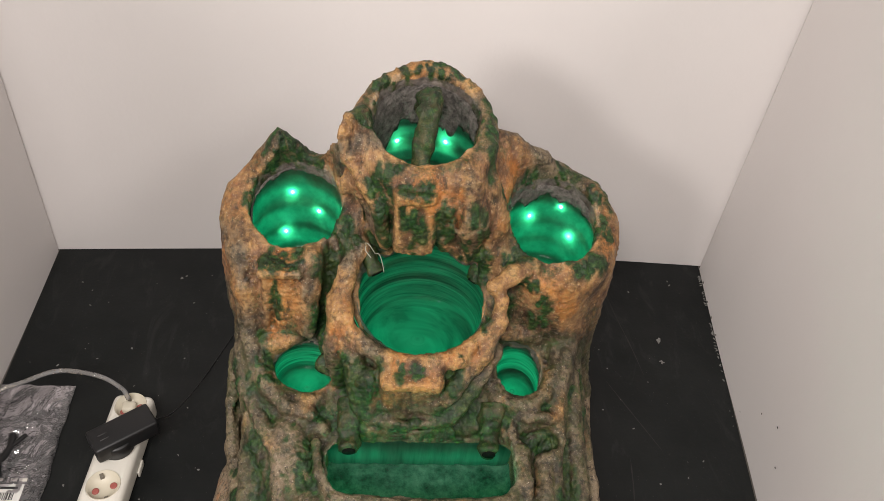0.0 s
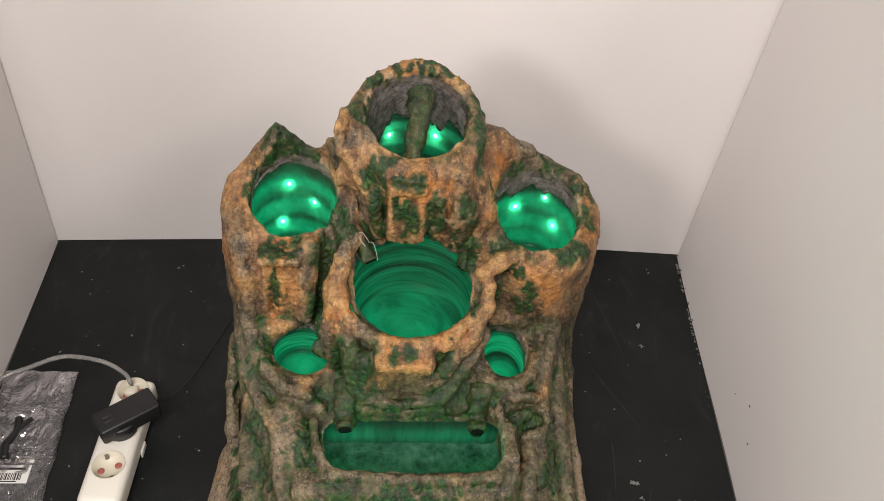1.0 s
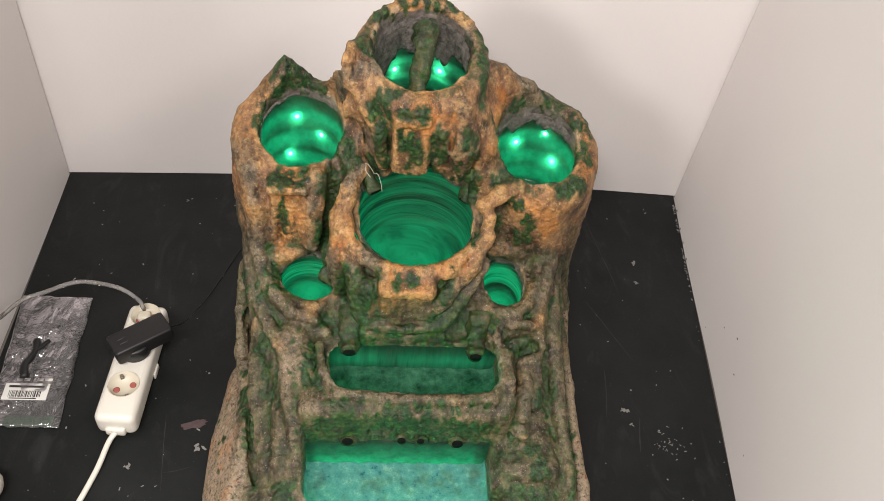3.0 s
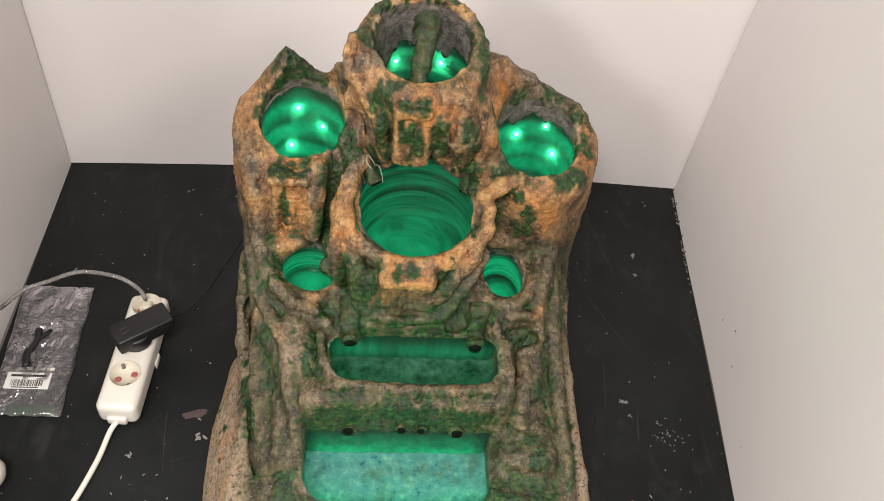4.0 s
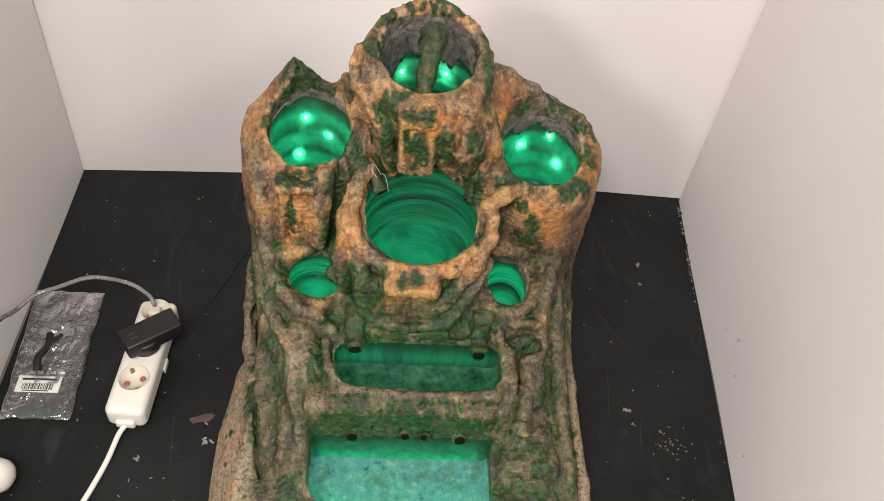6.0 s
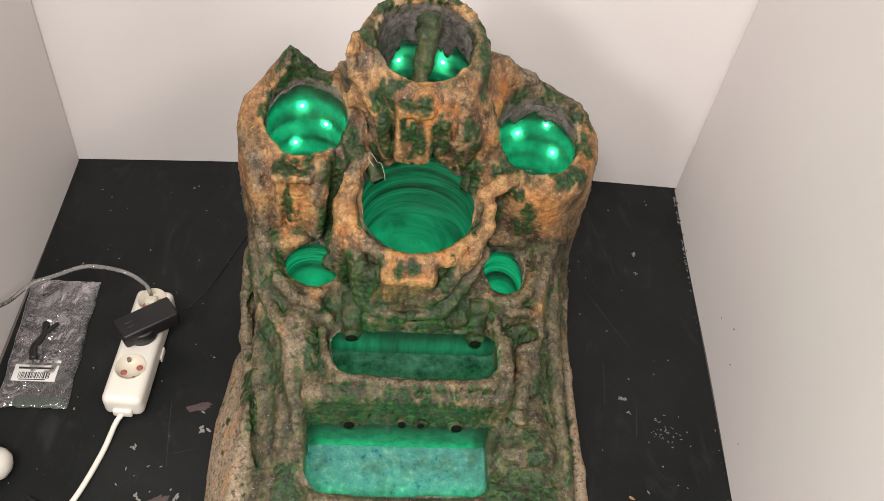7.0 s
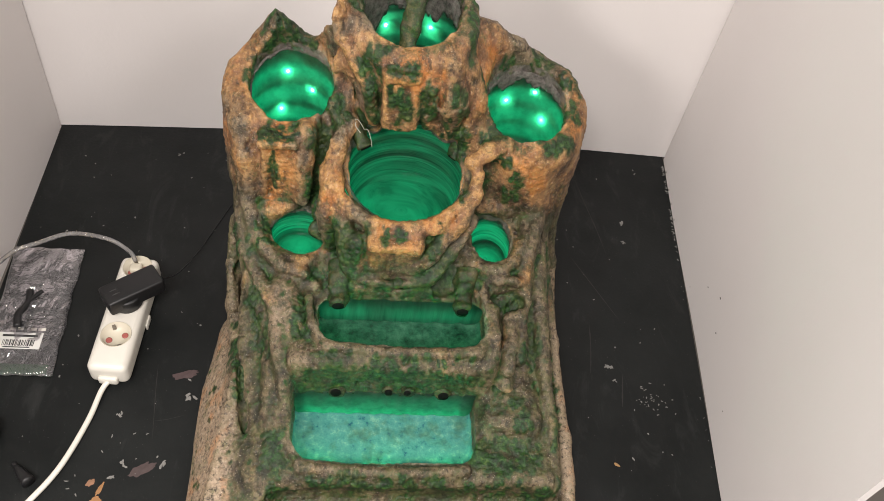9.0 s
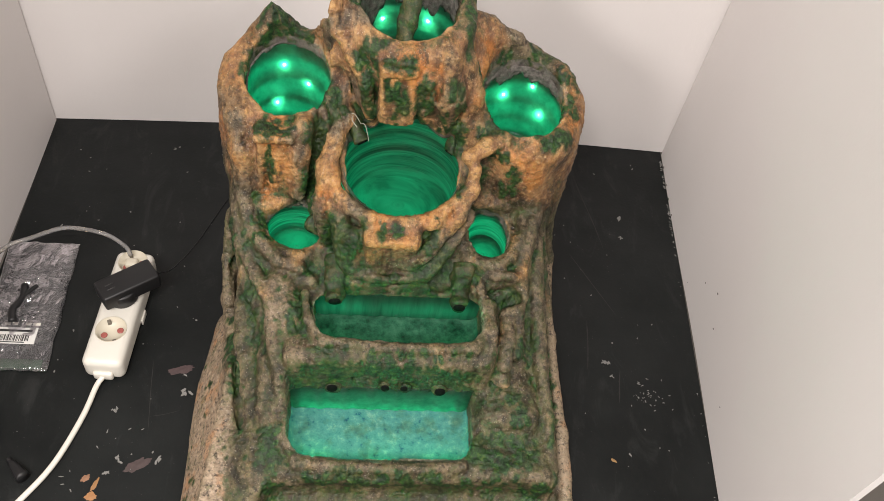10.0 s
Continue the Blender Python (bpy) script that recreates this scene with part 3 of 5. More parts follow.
    chain(d, arc(0.128, 0.556, 0.037, 0.042, 0.182, 0.010, 200, 345), 0.0085, 0.005)
    chain(d, [(0.164, 0.546, 0.180), (0.176, 0.560, 0.186), (0.182, 0.580, 0.192), (0.180, 0.600, 0.205)], 0.0105, 0.006, 0.012)
    chain(d, arc(0.134, 0.546, 0.052, 0.056, 0.152, 0.012, 255, 350), 0.0080, 0.006)
    chain(d, [(-0.088, 0.478, 0.152), (-0.084, 0.444, 0.149), (-0.064, 0.418, 0.145), (0.020, 0.411, 0.145), (0.108, 0.414, 0.146), (0.128, 0.440, 0.149), (0.129, 0.476, 0.152)], 0.0065, 0.006)
    chain(d, [(-0.110, 0.388, 0.092), (-0.107, 0.340, 0.074), (-0.088, 0.308, 0.069), (0.020, 0.301, 0.068), (0.098, 0.305, 0.069)], 0.0075, 0.006)
    chain(d, [(-0.100, 0.455, 0.146), (-0.112, 0.410, 0.118), (-0.111, 0.385, 0.095)], 0.009, 0.006)
    # broad folds sweeping down from the trunks
    chain(d, [(-0.168, 0.585, 0.205), (-0.146, 0.526, 0.156), (-0.112, 0.500, 0.148), (-0.082, 0.498, 0.150)], 0.0115, 0.005, 0.010)
    chain(d, [(-0.176, 0.575, 0.170), (-0.158, 0.512, 0.130), (-0.136, 0.476, 0.122), (-0.124, 0.440, 0.106)], 0.0120, 0.005)
    chain(d, [(-0.118, 0.492, 0.142), (-0.112, 0.462, 0.136), (-0.116, 0.432, 0.118)], 0.022, 0.008, 0.018)
    chain(d, [(-0.172, 0.610, 0.200), (-0.182, 0.572, 0.120), (-0.186, 0.530, 0.060), (-0.176, 0.480, 0.055)], 0.011, 0.007)
    chain(d, [(-0.160, 0.520, 0.120), (-0.156, 0.450, 0.092), (-0.147, 0.390, 0.072), (-0.136, 0.345, 0.058), (-0.116, 0.302, 0.046), (-0.080, 0.284, 0.040)], 0.0125, 0.006)
    chain(d, [(-0.128, 0.425, 0.110), (-0.126, 0.385, 0.086), (-0.120, 0.335, 0.066), (-0.108, 0.300, 0.056)], 0.0110, 0.005)
    chain(d, [(0.172, 0.575, 0.192), (0.174, 0.530, 0.162), (0.158, 0.508, 0.160), (0.132, 0.500, 0.156)], 0.0095, 0.005)
    chain(d, [(0.116, 0.502, 0.158), (0.118, 0.470, 0.150), (0.136, 0.430, 0.124), (0.146, 0.395, 0.100)], 0.0105, 0.005)
    chain(d, [(0.170, 0.505, 0.150), (0.160, 0.470, 0.142), (0.162, 0.430, 0.116)], 0.0120, 0.006)
    chain(d, [(0.178, 0.560, 0.185), (0.188, 0.520, 0.148), (0.196, 0.450, 0.104), (0.204, 0.370, 0.072), (0.206, 0.300, 0.048)], 0.0085, 0.005)
    chain(d, [(0.192, 0.610, 0.200), (0.208, 0.570, 0.120), (0.219, 0.480, 0.070), (0.225, 0.360, 0.045), (0.226, 0.280, 0.030)], 0.0085, 0.010)
    chain(d, [(0.200, 0.620, 0.190), (0.224, 0.600, 0.090), (0.232, 0.560, 0.030)], 0.010, 0.008)
    # wrinkled apron below the middle basin
    chain(d, [(-0.034, 0.496, 0.176), (0.005, 0.489, 0.166), (0.050, 0.495, 0.172)], 0.0065, 0.005)
    chain(d, [(-0.050, 0.494, 0.160), (0.000, 0.487, 0.154), (0.050, 0.490, 0.156), (0.085, 0.494, 0.158)], 0.0065, 0.005)
    chain(d, [(-0.066, 0.495, 0.148), (-0.020, 0.488, 0.143), (0.040, 0.488, 0.144), (0.088, 0.493, 0.147)], 0.0060, 0.005)
    # lumps, pulled folds and creases of the hand-shaped cement, near the skin only
    near = np.nonzero(np.abs(d) < 0.022)
    x, y, z = GX[near[0]], GY[near[1]], GZ[near[2]]
    e = d[near]
    flat = 1 - 0.85 * np.clip((np.abs(x - 0.012) - 0.190) / 0.012, 0, 1) * np.clip((0.11 - z) / 0.03, 0, 1)
    e = e + 0.0024 * flat * value_noise(x, y, z, 0.040, 1)
    high = np.clip((z - 0.19) / 0.04, 0, 1)
    e = e + flat * (0.0014 + 0.0008 * high) * (np.abs(value_noise(x, y * 0.7, z * (0.9 - 0.55 * high), 0.022, 2)) - 0.3)
    e = e - 0.0022 * flat * (1 - high) * (np.abs(value_noise(x + 0.4 * z, y * 0.6 + 0.3 * x, z * 0.6, 0.026, 4)) - 0.3)
    e = e + 0.0011 * flat * (np.abs(value_noise(x, y * 0.7, z * 0.5, 0.010, 3)) - 0.3)
    d[near] = e
    # sharp roots and folds laid over the skin
    chain(d, [(-0.174, 0.575, 0.188), (-0.166, 0.537, 0.164), (-0.145, 0.497, 0.150), (-0.126, 0.468, 0.147), (-0.124, 0.440, 0.138), (-0.118, 0.415, 0.128)], 0.0085, 0.005, 0.0075)
    chain(d, [(-0.155, 0.556, 0.182), (-0.142, 0.530, 0.176), (-0.122, 0.510, 0.170), (-0.096, 0.505, 0.162)], 0.0080, 0.004)
    chain(d, [(-0.184, 0.585, 0.160), (-0.188, 0.555, 0.110), (-0.184, 0.510, 0.080)], 0.0075, 0.005)
    chain(d, [(0.181, 0.566, 0.196), (0.174, 0.542, 0.184), (0.168, 0.515, 0.166), (0.170, 0.490, 0.150)], 0.0075, 0.004)
    chain(d, [(0.124, 0.506, 0.164), (0.134, 0.502, 0.171), (0.150, 0.501, 0.172), (0.162, 0.503, 0.166)], 0.0050, 0.006)
    chain(d, [(0.128, 0.470, 0.152), (0.130, 0.435, 0.148), (0.128, 0.415, 0.140)], 0.0085, 0.005)
    chain(d, [(0.150, 0.466, 0.142), (0.150, 0.430, 0.138), (0.146, 0.405, 0.126)], 0.0085, 0.005)
    chain(d, [(0.192, 0.560, 0.170), (0.196, 0.500, 0.132), (0.200, 0.430, 0.092), (0.206, 0.340, 0.058)], 0.0070, 0.004)
    # grooves and hollows
    limb(d, cut, 0.010, (-0.078, 0.606, 0.300), (-0.084, 0.574, 0.190), 0.008, 0.011)
    limb(d, cut, 0.008, (-0.092, 0.640, 0.330), (-0.074, 0.616, 0.300), 0.004, 0.006)
    limb(d, cut, 0.005, (-0.0235, 0.598, 0.388), (-0.0215, 0.595, 0.325), 0.0062, 0.0055)
    limb(d, cut, 0.005, (-0.044, 0.616, 0.404), (-0.026, 0.602, 0.374), 0.0060, 0.0050)
    limb(d, cut, 0.008, (-0.068, 0.628, 0.390), (-0.052, 0.610, 0.345), 0.005, 0.007)
    limb(d, cut, 0.004, (0.0285, 0.596, 0.387), (0.029, 0.596, 0.315), 0.0050, 0.0050)
    limb(d, cut, 0.005, (0.047, 0.600, 0.375), (0.050, 0.604, 0.320), 0.003, 0.003)
    limb(d, cut, 0.003, (0.071, 0.615, 0.365), (0.076, 0.612, 0.310), 0.0030, 0.0035)
    limb(d, cut, 0.005, (-0.134, 0.578, 0.285), (-0.140, 0.582, 0.215), 0.0030, 0.003)
    rounded_box(d, cut, 0.004, -0.032, 0.046, 0.478, 0.4960, 0.176, 0.219, 0.005)
    # shaded cavities beside the limbs and under the right trunk
    limb(d, cut, 0.010, (0.116, 0.584, 0.270), (0.124, 0.570, 0.210), 0.012, 0.020)
    limb(d, cut, 0.006, (0.098, 0.532, 0.200), (0.070, 0.496, 0.160), 0.010, 0.014)
    limb(d, cut, 0.006, (0.086, 0.524, 0.222), (0.056, 0.496, 0.188), 0.004, 0.005)
    limb(d, cut, 0.008, (-0.076, 0.522, 0.182), (-0.062, 0.496, 0.164), 0.012, 0.016)
    limb(d, cut, 0.005, (0.186, 0.560, 0.165), (0.196, 0.500, 0.120), 0.005, 0.006)
    ball(d, cut, 0.007, 0.157, 0.484, 0.150, 0.012, 0.010, 0.014)
    ball(d, cut, 0.005, 0.136, 0.484, 0.150, 0.006, 0.008, 0.010)
    for a, b in (((-0.181, 0.560, 0.110), (-0.172, 0.480, 0.092)), ((-0.172, 0.480, 0.092), (-0.165, 0.430, 0.084)), ((-0.165, 0.430, 0.084), (-0.157, 0.380, 0.070)), ((-0.157, 0.380, 0.070), (-0.148, 0.330, 0.056)), ((-0.148, 0.330, 0.056), (-0.126, 0.285, 0.044))):
        limb(d, cut, 0.004, a, b, 0.0065, 0.0065)
    # valleys between the roots, and cracks
    limb(d, cut, 0.006, (-0.160, 0.500, 0.142), (-0.140, 0.455, 0.134), 0.007, 0.008)
    limb(d, cut, 0.006, (-0.140, 0.455, 0.134), (-0.134, 0.420, 0.118), 0.008, 0.006)
    limb(d, cut, 0.002, (-0.084, 0.426, 0.145), (-0.098, 0.411, 0.144), 0.0015, 0.0015)
    limb(d, cut, 0.002, (-0.098, 0.411, 0.144), (-0.114, 0.408, 0.141), 0.0015, 0.0012)
    limb(d, cut, 0.006, (0.139, 0.462, 0.156), (0.139, 0.420, 0.146), 0.004, 0.004)
    limb(d, cut, 0.006, (0.188, 0.540, 0.170), (0.184, 0.450, 0.142), 0.005, 0.005)
    limb(d, cut, 0.005, (0.209, 0.520, 0.090), (0.209, 0.440, 0.062), 0.004, 0.005)
    limb(d, cut, 0.005, (0.209, 0.440, 0.062), (0.215, 0.280, 0.044), 0.005, 0.004)
    limb(d, cut, 0.010, (-0.10, 0.275, 0.034), (0.15, 0.275, 0.034), 0.019, 0.019)
    limb(d, cut, 0.008, (0.115, 0.345, 0.080), (0.190, 0.338, 0.078), 0.006, 0.006)
    ball(d, cut, 0.004, 0.148, 0.388, 0.098, 0.018, 0.014, 0.006)
    ball(d, join, 0.004, 0.148, 0.388, 0.088, 0.010, 0.008, 0.006)
    ball(d, cut, 0.008, -0.086, 0.585, 0.205, 0.012, 0.014, 0.016)
    ball(d, cut, 0.003, 0.094, 0.622, 0.275, 0.006, 0.010, 0.007)
    for x, z in ((0.034, 0.094), (-0.020, 0.100)):
        ball(d, cut, 0.004, x, 0.392, z, 0.011, 0.012, 0.007)
    # the two square pools, each with a light chamber behind its back panel
    slot(d, 0.003, -0.076, 0.119, 0.423, 0.488, 0.020, 0.080, 0.19, 0.0024)
    slot(d, 0.004, -0.078, 0.123, 0.440, 0.512, 0.010, 0.080, 0.138)
    slot(d, 0.003, -0.097, 0.110, 0.315, 0.391, 0.020, 0.024, 0.15, 0.0020)
    slot(d, 0.004, -0.100, 0.113, 0.330, 0.407, 0.010, 0.024, 0.080)
    # the round basins
    for cx, cy, rx, ry, rim, lean, floor, top, tilt in BASINS.values():
        well(d, 0.0021, cx, cy, rx, ry, rim, lean, floor, top, tilt)
    # ragged drapes over the back of the small basins and the middle one
    for a, c, ra, rc in (((-0.152, 0.590, 0.196), (-0.132, 0.578, 0.190), 0.012, 0.009), ((-0.140, 0.574, 0.194), (-0.112, 0.583, 0.199), 0.011, 0.008), ((-0.080, 0.580, 0.204), (-0.074, 0.552, 0.188), 0.012, 0.009),
                         ((0.112, 0.590, 0.204), (0.150, 0.590, 0.202), 0.009, 0.009), ((-0.040, 0.650, 0.292), (-0.022, 0.638, 0.280), 0.012, 0.009), ((0.034, 0.652, 0.292), (0.064, 0.634, 0.276), 0.010, 0.009)):
        limb(d, join, 0.006, a, c, ra, rc)
    return np.maximum(d, 0.0005 - GZ[None, None, :])


def surface(d):
    """The zero surface of a field on the grid, as points and four-sided faces."""
    inside = d < 0
    n = np.array(d.shape) - 1
    corner = [(i, j, k) for i in (0, 1) for j in (0, 1) for k in (0, 1)]
    sl = lambda a, c: a[c[0]:c[0] + n[0], c[1]:c[1] + n[1], c[2]:c[2] + n[2]]
    count = sum(sl(inside, c).astype(np.int8) for c in corner)
    cells = np.argwhere((count > 0) & (count < 8))
    total, hits = np.zeros((len(cells), 3)), np.zeros(len(cells))
    at = lambda c: d[cells[:, 0] + c[0], cells[:, 1] + c[1], cells[:, 2] + c[2]].astype(float)
    for a in corner:
        for axis in range(3):
            if a[axis]:
                continue
            b = tuple(v + (1 if q == axis else 0) for q, v in enumerate(a))
            va, vb = at(a), at(b)
            cross = (va < 0) != (vb < 0)
            t = np.where(cross, va / np.where(cross, va - vb, 1), 0)
            p = np.array(a, float)[None, :].repeat(len(cells), 0)
            p[:, axis] += t
            total += p * cross[:, None]
            hits += cross
    points = (cells + total / hits[:, None]) * STEP + np.array([GX[0], GY[0], GZ[0]])
    index = np.full(tuple(n), -1, np.int64)
    index[cells[:, 0], cells[:, 1], cells[:, 2]] = np.arange(len(cells))
    faces = []
    for axis in range(3):
        u, v = (axis + 1) % 3, (axis + 2) % 3
        first = inside[tuple(slice(0, -1) if q == axis else slice(None) for q in range(3))]
        second = inside[tuple(slice(1, None) if q == axis else slice(None) for q in range(3))]
        e = np.argwhere(first != second)
        e = e[(e[:, u] > 0) & (e[:, v] > 0) & (e[:, u] < n[u]) & (e[:, v] < n[v])]
        flip = first[e[:, 0], e[:, 1], e[:, 2]]
        du, dv = np.eye(3, dtype=int)[u], np.eye(3, dtype=int)[v]
        q = [index[tuple((e - s).T)] for s in (0 * du, du, du + dv, dv)]
        q = np.stack(q, 1)
        q[~flip] = q[~flip][:, ::-1]
        faces.append(q)
    faces = np.concatenate(faces)
    faces = faces[(faces >= 0).all(1)]
    # keep the one connected body
    label = np.arange(len(points))
    while True:
        low = label[faces].min(1)
        after = label.copy()
        for k in range(4):
            np.minimum.at(after, faces[:, k], low)
        after = after[after]
        if (after == label).all():
            break
        label = after
    main = np.bincount(label).argmax()
    keep = label == main
    faces = faces[keep[faces[:, 0]]]
    place = np.cumsum(keep) - 1
    return points[keep], place[faces]


def finer(p, faces):
    """Each four-sided face split into four."""
    a, b = faces, np.roll(faces, -1, 1)
    key = np.minimum(a, b).astype(np.int64) * len(p) + np.maximum(a, b)
    once, where = np.unique(key, return_inverse=True)
    where = where.reshape(faces.shape) + len(p)
    mids = (p[once // len(p)] + p[once % len(p)]) / 2
    centre = np.arange(len(faces)) + len(p) + len(once)
    out = np.concatenate([p, mids, p[faces].mean(1)])
    quads = [np.stack([faces[:, k], where[:, k], centre, where[:, k - 1]], 1) for k in range(4)]
    return out, np.concatenate(quads)


def spread(values, edge, count, turns):
    """Values evened out along the edges of a mesh."""
    for _ in range(turns):
        values = np.stack([np.bincount(edge[:, 0], values[edge[:, 1], k], len(count)) + np.bincount(edge[:, 1], values[edge[:, 0], k], len(count)) for k in range(3)], 1) / count[:, None]
    return values


def blot(p, x, y, z, r, ry=None, rz=None):
    """A soft patch round a place."""
    q = ((p[:, 0] - x) / r) ** 2 + ((p[:, 1] - y) / (ry or r)) ** 2 + ((p[:, 2] - z) / (rz or r)) ** 2
    return np.exp(-q)


def dab(paint, p, a, b, r, dense):
    """One brush stroke of flock from a to b."""
    lo, hi = np.minimum(a, b) - 2.6 * r, np.maximum(a, b) + 2.6 * r
    w = np.nonzero(((p > lo) & (p < hi)).all(1))[0]
    if len(w):
        way = b - a
        t = np.clip((p[w] - a) @ way / max(way @ way, 1e-9), 0, 1)
        far = np.linalg.norm(p[w] - a - t[:, None] * way, axis=1) / r
        paint[w] = np.maximum(paint[w], dense * np.exp(-0.5 * far * far))


def dabs(paint, p, normal, rng, x, y, z, sx, sy, sz, count, long=0.012, wide=0.0030, dense=1.0, lean=0.0):
    """Strokes of flock strewn round a place, brushed down the surface."""
    q = ((p[:, 0] - x) / sx) ** 2 + ((p[:, 1] - y) / sy) ** 2 + ((p[:, 2] - z) / sz) ** 2
    seeds = np.nonzero((q < 1) & (normal[:, 1] < 0.45) & (normal[:, 2] > -0.5))[0]
    if not len(seeds):
        return
    for k in rng.choice(seeds, round(count * 1.6)):
        down = np.array([lean + rng.normal(0, 0.35), rng.normal(-0.15, 0.2), -1.0])
        down -= normal[k] * (down @ normal[k])
        down /= max(np.linalg.norm(down), 1e-6)
        dab(paint, p, p[k] - down * long * rng.uniform(0.1, 0.5), p[k] + down * long * rng.uniform(0.3, 0.8), wide * rng.uniform(0.6, 1.4), dense * rng.uniform(0.75, 1.0))


def flock(p, normal):
    """The green flock, dabbed on with a brush: rims, seams between the trunks, pool walls and streaks."""
    rng = np.random.RandomState(5)
    moss_crease = np.zeros(len(p))
    put = lambda *a, **k: dabs(moss_crease, p, normal, rng, *a, **k)
    # the top trunk
    put(-0.046, 0.668, 0.436, 0.016, 0.020, 0.022, 7, 0.012)
    put(-0.020, 0.712, 0.452, 0.030, 0.016, 0.014, 7, 0.010, 0.0026)
    put(0.030, 0.722, 0.460, 0.030, 0.014, 0.014, 7, 0.010, 0.0026)
    put(0.070, 0.680, 0.425, 0.014, 0.030, 0.030, 12, 0.014)
    put(0.072, 0.655, 0.400, 0.014, 0.024, 0.030, 8, 0.014)
    put(-0.028, 0.616, 0.388, 0.014, 0.016, 0.024, 12, 0.014)
    put(-0.025, 0.608, 0.350, 0.010, 0.016, 0.030, 10, 0.018)
    put(0.002, 0.604, 0.392, 0.014, 0.010, 0.006, 6, 0.008, 0.0035)
    put(0.004, 0.598, 0.355, 0.018, 0.010, 0.024, 5, 0.016)
    put(0.004, 0.618, 0.315, 0.030, 0.024, 0.022, 16, 0.016, 0.0036)
    put(0.000, 0.640, 0.295, 0.040, 0.020, 0.014, 18, 0.014, 0.0040)
    put(0.034, 0.608, 0.352, 0.010, 0.016, 0.040, 8, 0.018)
    put(0.062, 0.614, 0.345, 0.020, 0.022, 0.034, 9, 0.012, 0.0028)
    put(0.068, 0.622, 0.298, 0.022, 0.024, 0.020, 10, 0.012, 0.0034)
    put(0.088, 0.640, 0.350, 0.014, 0.020, 0.020, 3, 0.010)
    # the left trunk
    put(-0.140, 0.700, 0.362, 0.024, 0.020, 0.024, 12, 0.014)
    put(-0.164, 0.670, 0.326, 0.012, 0.026, 0.016, 9, 0.010)
    put(-0.100, 0.708, 0.348, 0.020, 0.014, 0.016, 7, 0.010)
    put(-0.126, 0.596, 0.302, 0.026, 0.018, 0.006, 12, 0.008, 0.0034)
    put(-0.076, 0.640, 0.318, 0.012, 0.022, 0.016, 6, 0.010)
    put(-0.134, 0.580, 0.262, 0.006, 0.012, 0.020, 3, 0.022, 0.0024)
    put(-0.084, 0.600, 0.285, 0.010, 0.024, 0.024, 14, 0.018, 0.0044)
    put(-0.084, 0.580, 0.230, 0.012, 0.024, 0.034, 18, 0.020, 0.0044)
    put(-0.060, 0.626, 0.308, 0.016, 0.014, 0.016, 9, 0.010)
    put(-0.158, 0.590, 0.200, 0.016, 0.016, 0.014, 6, 0.010)
    # the right trunk
    put(0.120, 0.700, 0.343, 0.024, 0.014, 0.012, 5, 0.010, 0.0024)
    put(0.170, 0.702, 0.342, 0.034, 0.014, 0.014, 8, 0.010, 0.0024)
    put(0.208, 0.675, 0.336, 0.014, 0.022, 0.018, 7, 0.010)
    put(0.206, 0.640, 0.312, 0.012, 0.020, 0.016, 7, 0.010)
    put(0.180, 0.606, 0.300, 0.030, 0.014, 0.010, 10, 0.009)
    put(0.112, 0.616, 0.304, 0.014, 0.018, 0.016, 7, 0.012, 0.0026)
    put(0.118, 0.585, 0.285, 0.018, 0.014, 0.012, 3, 0.010)
    put(0.108, 0.578, 0.245, 0.010, 0.020, 0.034, 11, 0.018, 0.0040)
    put(0.146, 0.590, 0.245, 0.010, 0.014, 0.034, 5, 0.016)
    put(0.072, 0.600, 0.278, 0.014, 0.020, 0.022, 10, 0.010)
    # the middle basin and what hangs below it
    put(-0.060, 0.552, 0.235, 0.014, 0.014, 0.020, 10, 0.016)
    put(-0.054, 0.516, 0.194, 0.026, 0.022, 0.036, 60, 0.020, 0.0056)
    put(-0.056, 0.500, 0.160, 0.022, 0.016, 0.016, 22, 0.014, 0.0044)
    put(0.008, 0.506, 0.234, 0.022, 0.012, 0.008, 6, 0.007, 0.0026)
    put(-0.030, 0.508, 0.225, 0.012, 0.014, 0.020, 6, 0.014)
    put(0.048, 0.512, 0.222, 0.016, 0.014, 0.016, 6, 0.014)
    put(0.068, 0.504, 0.176, 0.030, 0.020, 0.026, 46, 0.014, 0.0054)
    put(0.040, 0.492, 0.160, 0.030, 0.012, 0.014, 12, 0.012)
    put(0.104, 0.504, 0.160, 0.014, 0.014, 0.016, 14, 0.014)
    put(0.006, 0.492, 0.156, 0.080, 0.014, 0.020, 26, 0.010, 0.0032)
    put(0.084, 0.560, 0.250, 0.010, 0.018, 0.016, 5, 0.010)
    # round the small basins and down the flanks
    put(-0.150, 0.548, 0.176, 0.016, 0.030, 0.020, 12, 0.012)
    put(-0.105, 0.508, 0.150, 0.026, 0.016, 0.014, 12, 0.010)
    put(-0.176, 0.560, 0.140, 0.014, 0.030, 0.050, 14, 0.020)
    put(-0.148, 0.500, 0.132, 0.014, 0.026, 0.020, 12, 0.018)
    put(-0.138, 0.462, 0.112, 0.016, 0.020, 0.018, 8, 0.014)
    put(-0.168, 0.450, 0.068, 0.010, 0.070, 0.022, 16, 0.022)
    put(-0.150, 0.340, 0.040, 0.014, 0.060, 0.022, 16, 0.018)
    put(-0.096, 0.455, 0.140, 0.012, 0.034, 0.016, 14, 0.012)
    put(-0.118, 0.340, 0.066, 0.012, 0.046, 0.022, 16, 0.014)
    put(-0.112, 0.300, 0.048, 0.030, 0.018, 0.016, 14, 0.014)
